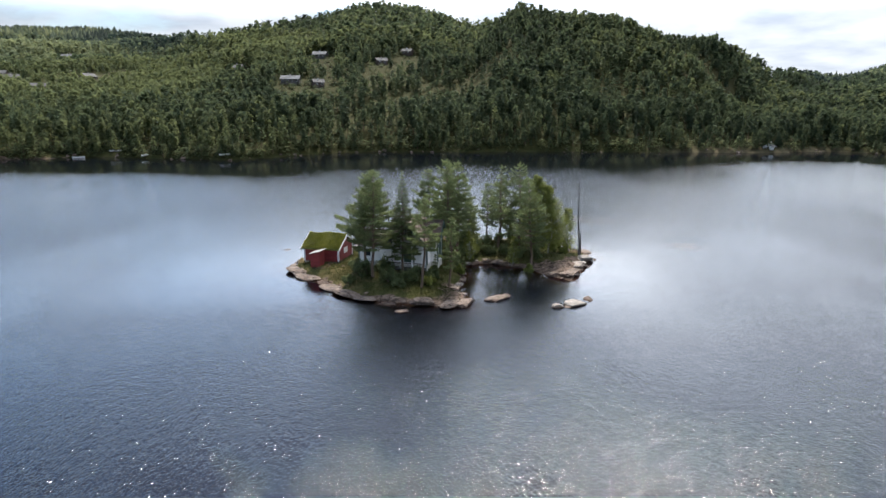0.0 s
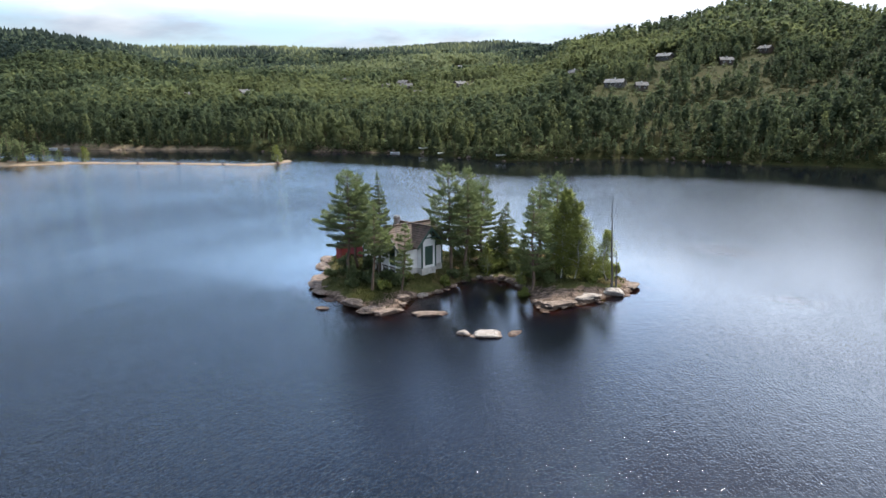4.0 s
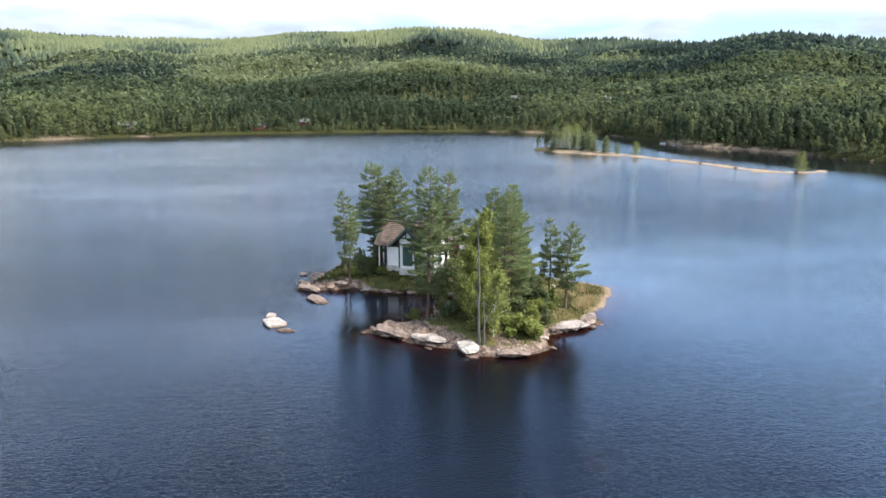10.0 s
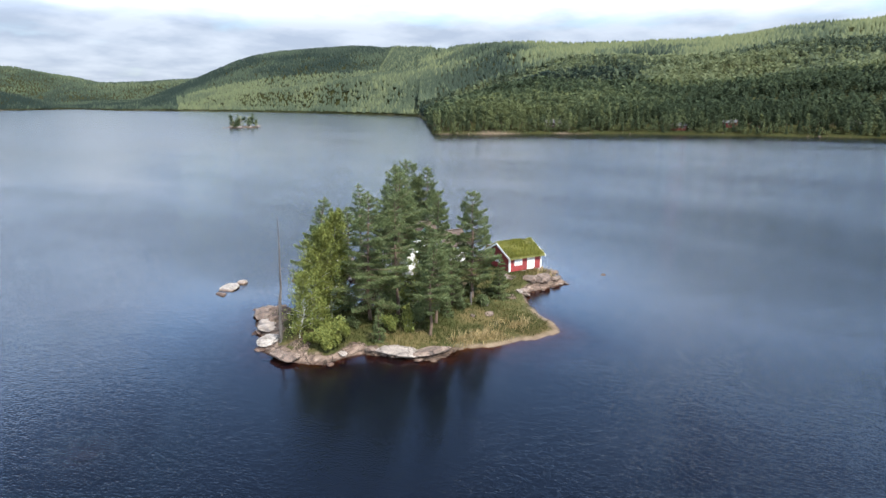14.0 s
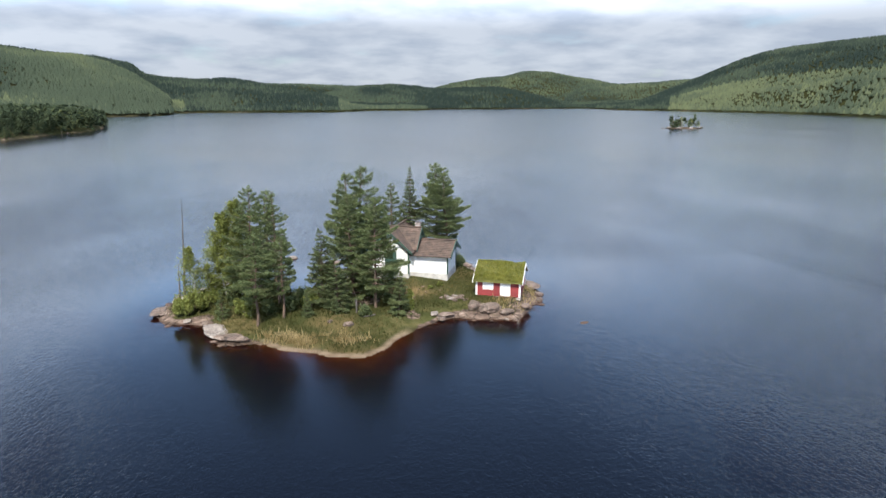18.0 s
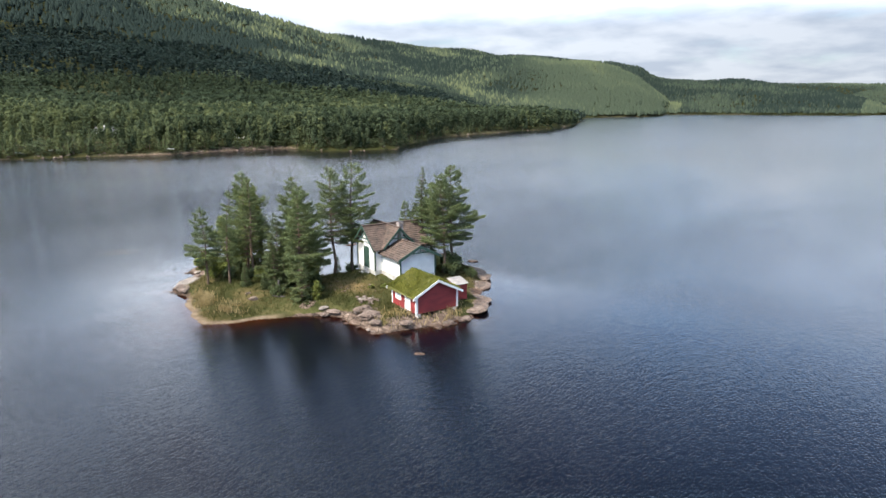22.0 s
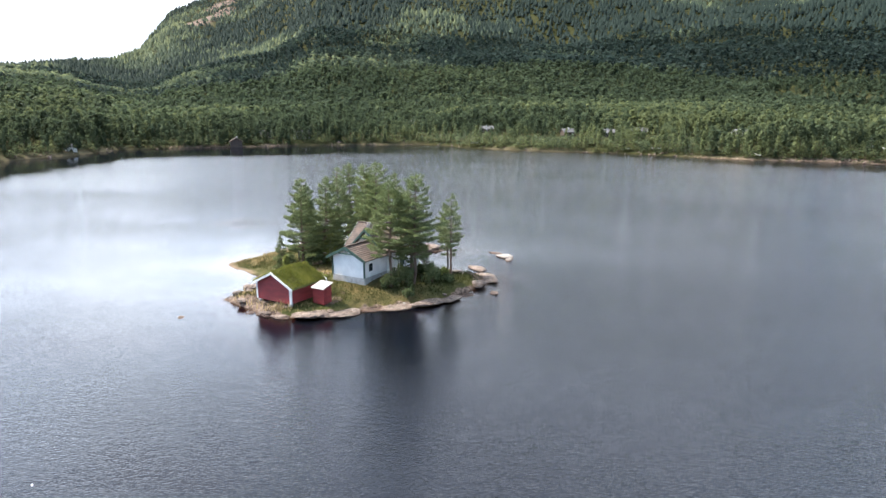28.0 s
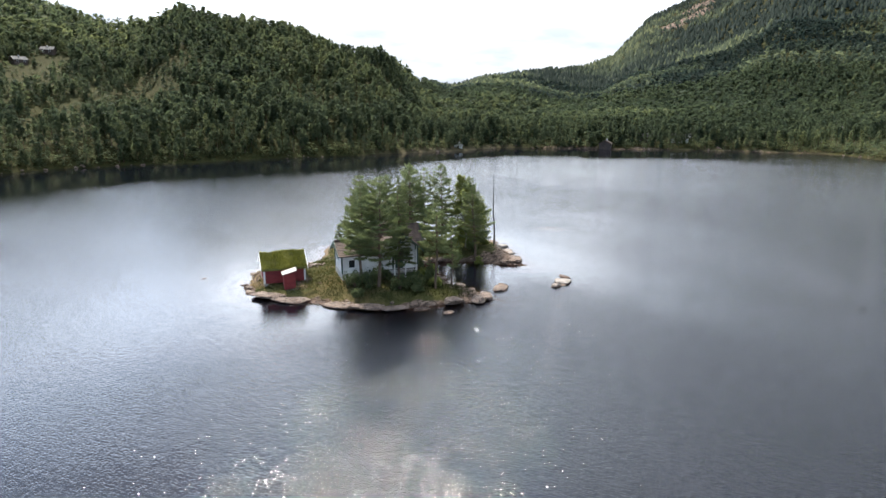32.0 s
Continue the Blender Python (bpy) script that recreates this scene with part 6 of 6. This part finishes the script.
def shrub(x, y, w, h, seed, mat, label, leaves=900, name="bush", tint=0.5, kind="bush"):
    z = ground_at(x, y)
    rng = np.random.default_rng(seed)
    t = thing(name, pose(x, y, z - 0.03), label, kind, "shrubs of the island")
    wood = []
    cs = []
    lobes = 12
    for k in range(lobes):
        a = k * 2.399 + rng.normal(0, 0.5)
        rr = w * 0.42 * math.sqrt((k + 0.5) / lobes) * (0.6 + 0.7 * rng.random())
        tip = np.array([rr * math.cos(a), rr * math.sin(a), h * (0.25 + 0.60 * rng.random()) * (1 - 0.40 * k / lobes)])
        girth = 0.55 + 0.65 * rng.random()
        wood.append(tube([(0, 0, 0), tip * 0.5 + (0, 0, 0.1 * h), tip], [0.03, 0.022, 0.008], 5))
        n = leaves // lobes
        p = rng.normal(0, 1, (n, 3))
        p /= np.linalg.norm(p, axis=1)[:, None]
        p *= (0.55 + 0.45 * rng.random(n) ** 0.5)[:, None]
        c = tip + p * np.array([w * 0.21, w * 0.21, h * 0.27]) * girth
        c[:, 2] += np.where(rng.random(n) < 0.15, 0.25 * h * rng.random(n), 0)
        c[:, 2] = np.maximum(c[:, 2], 0.05)
        cs.append(c)
    c = np.concatenate(cs)
    v, f = join_arrays(wood)
    part("stems", mesh_of("stems", v, f, M_BARK), None, t)
    s = soup(c, (0.04 + 0.045 * rng.random(len(c))) * (0.7 + 0.35 * min(w, 2.5)), rng, 0.7)
    tn = np.repeat(np.clip(tint + rng.normal(0, 0.2, len(c)), 0, 1), 3)
    part("foliage", mesh_of("foliage", s, np.arange(len(s)).reshape(-1, 3), mat, {"tint": tn}), None, t)


shrub(28.0, 7.3, 3.2, 2.7, 1, M_BIRCH, "rounded bright green willow bush at the water's edge", 6000, tint=0.65)
SH = [(27.2, 5.9, 2.0, 1.4, 1), (26.2, 4.4, 1.8, 1.5, 1), (24.0, 5.2, 1.7, 1.3, 0), (22.4, 8.6, 2.0, 1.7, 1), (19.6, 9.6, 1.8, 1.6, 0), (17.4, 8.4, 1.9, 1.6, 0), (15.4, 7.6, 1.9, 1.8, 1), (13.2, 6.8, 2.0, 1.7, 0),
      (9.6, 10.0, 1.5, 1.3, 0), (12.6, 2.6, 2.0, 1.7, 0), (14.6, 3.4, 2.2, 1.6, 1), (16.8, 3.6, 2.2, 1.5, 0), (19.0, 2.2, 2.2, 1.6, 0), (20.4, 0.6, 2.0, 1.6, 0), (22.8, -0.6, 1.8, 1.5, 0), (21.0, -4.2, 1.6, 1.3, 1)]
SH2 = [(11.2, -5.8, 1.5, 1.5, 1), (10.9, -2.9, 1.7, 1.4, 0), (7.2, -10.6, 1.8, 1.4, 0), (4.2, -11.4, 2.2, 1.8, 0), (1.8, -11.8, 2.2, 1.9, 0), (-0.8, -9.4, 2.4, 2.2, 0), (-2.0, -7.8, 2.2, 2.0, 0), (1.6, -8.2, 2.2, 2.0, 0), (5.4, -9.6, 1.7, 1.4, 0), (7.6, -8.6, 1.5, 1.2, 1),
       (-3.0, -10.2, 1.6, 1.3, 0), (3.0, -13.6, 1.6, 1.1, 0), (6.6, -12.4, 1.7, 1.2, 1), (8.6, 5.4, 1.8, 1.6, 0), (7.2, 6.4, 1.4, 1.2, 0), (27.4, 2.0, 1.5, 1.2, 1), (29.0, 5.2, 1.2, 1.0, 1), (2.2, 2.6, 0.8, 0.5, 1), (1.0, 1.6, 0.8, 0.45, 1)]
for _k, (_x, _y, _w, _h, _b) in enumerate(SH + SH2):
    shrub(_x, _y, _w, _h, 20 + _k, M_BIRCH if _b else M_SPRUCE, "leafy birch scrub in the undergrowth" if _b else "dark green juniper bush under the trees", 1500 if _w > 1 else 350, "bush" if _b else "juniper_bush", 0.35 if _b else 0.45)
for _k, (_x, _y, _h) in enumerate([(24.2, 9.4, 3.2), (21.4, 10.4, 2.6), (15.6, 10.2, 2.8), (5.0, 8.6, 2.2), (12.8, 9.6, 2.0), (19.4, -1.2, 3.6), (7.6, -9.8, 3.0), (13.6, 1.6, 4.2), (22.0, 7.2, 3.4), (14.6, 5.2, 5.5), (11.6, 7.6, 4.0), (26.6, 3.4, 4.2), (12.2, -1.6, 3.0), (9.9, 4.2, 4.4)]):
    island_tree("birch" if _k % 2 else "spruce", _x, _y, ground_at(_x, _y) + _h, 70 + _k, "birch sapling in the undergrowth" if _k % 2 else "spruce sapling in the undergrowth", 900, 1.1, 0.05, group="saplings")


def blades(name, label, n, where, ln, wd, mat, seed, tint_of):
    rng = np.random.default_rng(seed)
    x, y = -12 + 46 * rng.random(n), -20 + 41 * rng.random(n)
    p = where(x, y)
    keep = rng.random(n) < p
    x, y = x[keep], y[keep]
    z = height(x, y)
    m = len(x)
    a = rng.random(m) * 6.283
    L = ln * (0.5 + rng.random(m))
    s = np.stack([np.cos(a), np.sin(a), 0 * a], 1) * wd
    b = np.stack([x, y, z - 0.02], 1)
    tip = b + np.stack([rng.normal(0, 0.35, m) * L, rng.normal(0, 0.35, m) * L, L], 1)
    v = np.stack([b - s, b + s, tip], 1).reshape(-1, 3)
    t = np.repeat(np.clip(tint_of(x, y) + rng.normal(0, 0.15, m), 0, 1), 3)
    ob = new(name, mesh_of(name, v, np.arange(len(v)).reshape(-1, 3), mat, {"tint": t}))
    tagged(ob, label, "grass", kind="stuff")


def cabin_plot(x, y):
    u = (x + 0.1) * 0.943 - (y - 0.04) * 0.333
    v = -(x + 0.1) * 0.333 - (y - 0.04) * 0.943
    return ((u > -0.2) & (u < 10.3) & (v > -1.0) & (v < 5.5)) | ((u > -9.3) & (u < -4.0) & (v > -3.7) & (v < 1.8))


def grassy(x, y):
    d = coast_depth(x, y)
    bare = np.exp(-((x - 29) ** 2 + y**2) / 30) + np.exp(-((x - 26) ** 2 + (y + 6) ** 2) / 14)
    worn = np.exp(-((x - 4.5) ** 2 + (y - 3.2) ** 2) / 5)
    return np.clip((d - 0.7) * 0.8, 0, 1) * (0.35 + 1.1 * np.clip(rough(x, y, 3.0, 301, 3) + 0.35, 0, 1)) * (1 - np.clip(bare, 0, 0.9)) * (1 - 0.8 * np.clip(worn, 0, 1)) * ~cabin_plot(x, y)


def reedy(x, y):
    d = coast_depth(x, y)
    bed = 1.2 * np.exp(-((x - 15.2) ** 2 / 5 + (y - 15.3) ** 2 / 1.2)) + np.exp(-((x - 11.0) ** 2 / 1.5 + (y - 15.3) ** 2 / 1.0)) + 0.8 * np.exp(-((x - 18.0) ** 2 / 2 + (y - 14.3) ** 2 / 0.8)) + 0.6 * np.exp(-((x + 7.2) ** 2 / 4 + (y - 8.0) ** 2 / 3)) + 0.5 * np.exp(-((x + 10) ** 2 / 1.5 + (y - 4) ** 2 / 6))
    return np.clip(bed * 1.3, 0, 1) * np.clip(0.55 + 2.4 * rough(x, y, 1.5, 307, 2), 0.05, 1) * (d > 0.25)


blades("grass", "rough green and straw-coloured grass over the island", 120000, grassy, 0.26, 0.035, M_GRASS, 5, lambda x, y: 0.20 + 1.0 * rough(x, y, 4, 303, 3) + 0.10 * smooth((y - 9) / 5))
blades("dry_reeds", "pale dry reed grass by the sandy spit", 150000, reedy, 0.55, 0.045, M_REED, 6, lambda x, y: 0.55 + 0.9 * rough(x, y, 1.6, 305, 2))

# grey post and driftwood on the meadow
_p = thing("wooden_post", pose(10.6, 9.2, ground_at(10.6, 9.2)), "weathered grey wooden post standing in the grass", "post")
part("post", box(-0.09, 0.09, -0.08, 0.08, -0.1, 1.35, 0.02), M_DEADWOOD, _p)
part("cap", box(-0.11, 0.11, -0.10, 0.10, 1.35, 1.40, 0.01), M_DEADWOOD, _p)
_p = thing("driftwood", pose(9.2, 10.4, ground_at(9.2, 10.4) + 0.06, 0, 0, 35), "bleached driftwood log lying in the grass", "log")
_v, _f = tube([(-0.7, 0, 0), (0, 0.08, 0.03), (0.8, -0.05, 0.05)], [0.09, 0.08, 0.04], 7)
part("log", mesh_of("log", _v, _f, M_DEADWOOD), None, _p)


# ---------------------------------------------------------------- cabins, boathouses and boats round the lake
def holiday_cabin(x, y, w, d, h, turn, wall, roof_m, label, deck=False, name="holiday_cabin", z=None):
    z = ground_at(x, y) if z is None else z
    c = thing(name, pose(x, y, z, 0, 0, turn), label, "cabin", "cabins round the lake")
    part("wall", prism([(-d / 2, -0.8), (d / 2, -0.8), (d / 2, h), (0, h + d * 0.28), (-d / 2, h)], "x", -w / 2, w / 2), wall, c)
    for s in (-1, 1):
        part("roof", prism([(0, h + d * 0.28 + 0.05), (s * (d / 2 + 0.5), h - 0.25), (s * (d / 2 + 0.5), h - 0.05), (0, h + d * 0.28 + 0.27)], "x", -w / 2 - 0.5, w / 2 + 0.5), roof_m, c)
    n = max(2, int(w / 2.6))
    for s in (-1, 1):
        for k in range(n):
            e = -w / 2 + w * (k + 0.5) / n
            wn = part("window", box(e - 0.55, e + 0.55, s * d / 2 - 0.04, s * d / 2 + 0.06, 0.9, 2.0), M_WHITE, c, "white window frame")
            part("pane", box(e - 0.45, e + 0.45, s * d / 2 - 0.06, s * d / 2 + 0.075, 1.0, 1.9), M_GLASS, wn)
    part("door", box(w / 2 - 0.05, w / 2 + 0.05, -0.5, 0.5, 0.0, 2.0), M_BROWNWALL, c)
    part("chimney", box(-0.35, 0.35, 0.3, 0.9, h, h + d * 0.28 + 0.9), M_STONE, c)
    if deck:
        part("deck", box(-w / 2 - 0.4, w / 2 + 0.4, -d / 2 - 2.6, -d / 2, -0.9, 0.05), M_DEADWOOD, c)
        for s in (-1, 1):
            part("deck_post", box(s * w / 2 - 0.08, s * w / 2 + 0.08, -d / 2 - 2.5, -d / 2 - 2.34, 0.05, 2.3), M_WHITE, c)


def facing(x, y):
    return math.degrees(math.atan2(y, x)) + 90


DARKC, LIGHTC, REDC = "dark-stained log cabin with grey roof", "pale painted cabin on the hillside", "red-painted lakeside cabin with white windows"
for _x, _y, _w, _d, _l in HILL:
    holiday_cabin(_x, _y, _w * 0.9, _d, 2.4, facing(_x, _y) + (_x * 7 % 90) - 45, M_BROWNWALL if not _l else M_DEADWOOD, M_GREYROOF if not _l else M_PALEROOF, DARKC if not _l else LIGHTC, _w > 9)
for _x, _y, _w, _wall, _lab in [(-358, -209, 13, M_BROWNWALL, DARKC), (-406, -133, 11, M_RED, REDC), (-424, -103, 9, M_RED, REDC), (-447, -31, 10, M_GREEN, "green-painted cabin beside the lake"), (-455, 52, 14, M_GREYROOF, "long grey house beside the lake"), (-464, -81, 8, M_BROWNWALL, DARKC), (253, -163, 10, M_WHITE, "low white cabin among shore pines"), (284, 126, 9, M_WHITE, "white cabin by the beach"), (273, 143, 7, M_BROWNWALL, DARKC)]:
    holiday_cabin(_x, _y, _w, 6.5, 2.6, facing(_x, _y) + (_x * 7 % 30) - 15, _wall, M_GREYROOF, _lab, True)
holiday_cabin(180, 191, 4.6, 4.4, 2.2, facing(180, 191) + 90, M_WHITE, M_GREYROOF, "small white boathouse at the water's edge", name="far_boathouse", z=0.5)
holiday_cabin(246, 147, 6, 6, 2.6, facing(246, 147) + 90, M_BROWNWALL, M_BROWNWALL, "dark boathouse at the water's edge", name="far_boathouse", z=0.5)


def rowing_boat(x, y, turn, z=0.0):
    b = thing("rowing_boat", pose(x, y, z, 0, 0, turn), "small white rowing boat drawn up at the shore", "boat", "boats at the shore")
    bm = bmesh.new()
    rings = []
    for k in range(9):
        f = k / 8
        half = 0.75 * math.sin(math.pi * min(1, 0.18 + 0.85 * f)) ** 0.6 if f < 0.99 else 0.04
        zt = 0.55 + 0.18 * (2 * f - 0.8) ** 2
        rings.append([bm.verts.new((-2.2 + 4.4 * f, half * c, zz)) for c, zz in ((-1, zt), (-0.75, 0.15), (0, 0.0), (0.75, 0.15), (1, zt), (0.86, zt - 0.02), (0.6, 0.22), (0, 0.1), (-0.6, 0.22), (-0.86, zt - 0.02))])
    for a, c in zip(rings, rings[1:]):
        for j in range(10):
            bm.faces.new((a[j], a[(j + 1) % 10], c[(j + 1) % 10], c[j]))
    bm.faces.new(rings[0][::-1])
    bm.faces.new(rings[-1])
    part("hull", bm, M_BOAT, b)
    for e in (-0.9, 0.5):
        part("thwart", box(e - 0.14, e + 0.14, -0.6, 0.6, 0.38, 0.42), M_DEADWOOD, b)


for _x, _y, _t in [(-115, 186, 20), (-55.8, 173, 40), (-88, 182, 70), (-103, 192, 10), (235, -145, 60), (251, -67, 80), (278, 24, 100), (-278, 132, 0), (-283, 128, 20), (252, -54, 30), (228, -106, 15)]:
    rowing_boat(_x, _y, _t, max(ground_at(_x, _y), 0.0))


# trees of the sand bar and the far islet
def lone_tree(kind, x, y, h, seed, label, tint=0.55, leaves=2600):
    island_tree(kind, x, y, ground_at(x, y) + h, seed, label, leaves, 1.7, 0.03, tint=tint, group="trees on the sand bar and islet")


lone_tree("birch", -128, 121, 7.0, 301, "yellow-green birch alone on the sand bar")
for _k, (_x, _y, _h) in enumerate([(-194, 85, 6), (-229, 57, 11), (-226, 61, 12.5), (-221, 62, 11), (-216, 66, 10), (-212, 70, 9), (-223, 66, 12), (-208, 70, 8), (-203, 75, 7.5), (-231, 61, 10), (-218, 70, 11), (-200, 79, 5)]):
    lone_tree("birch" if _k % 3 == 0 else "pine", _x, _y, _h, 310 + _k, "leafy birch on the sand bar" if _k % 3 == 0 else "wind-bent pine on the sand bar")
for _k, (_x, _y, _h) in enumerate([(-272, -476, 7.5), (-262, -474, 9.5), (-266, -480, 8.5), (-256, -477, 7), (-278, -474, 5), (-268, -471, 6)]):
    lone_tree("pine" if _k % 2 else "birch", _x, _y, _h, 330 + _k, "low tree on the rocky islet", 0.95, 1100)
for _k, (_x, _y, _s) in enumerate([(-252, -474, 5.0), (-258, -469, 6.0), (-268, -467, 5.5), (-276, -469, 4.5), (-281, -474, 4.0), (-247, -477, 3.5)]):
    boulder(_x, _y, _s, _s * 0.6, 1.8, 20 * _k, _k, M_PALEROCK, "bare pale rock at the edge of the far islet", 0.3, group="rocks of the islet")
for _k, (_x, _y, _s) in enumerate([(-140, 104, 2.2), (-158, 99, 1.8), (-131, 110, 2.6), (-172, 92, 2.0), (-126, 118, 2.4)]):
    boulder(_x, _y, _s, _s * 0.7, 0.9, 35 * _k, _k, M_ROCK, "dark stone lying on the sand bar", 0.3, group="stones of the sand bar")
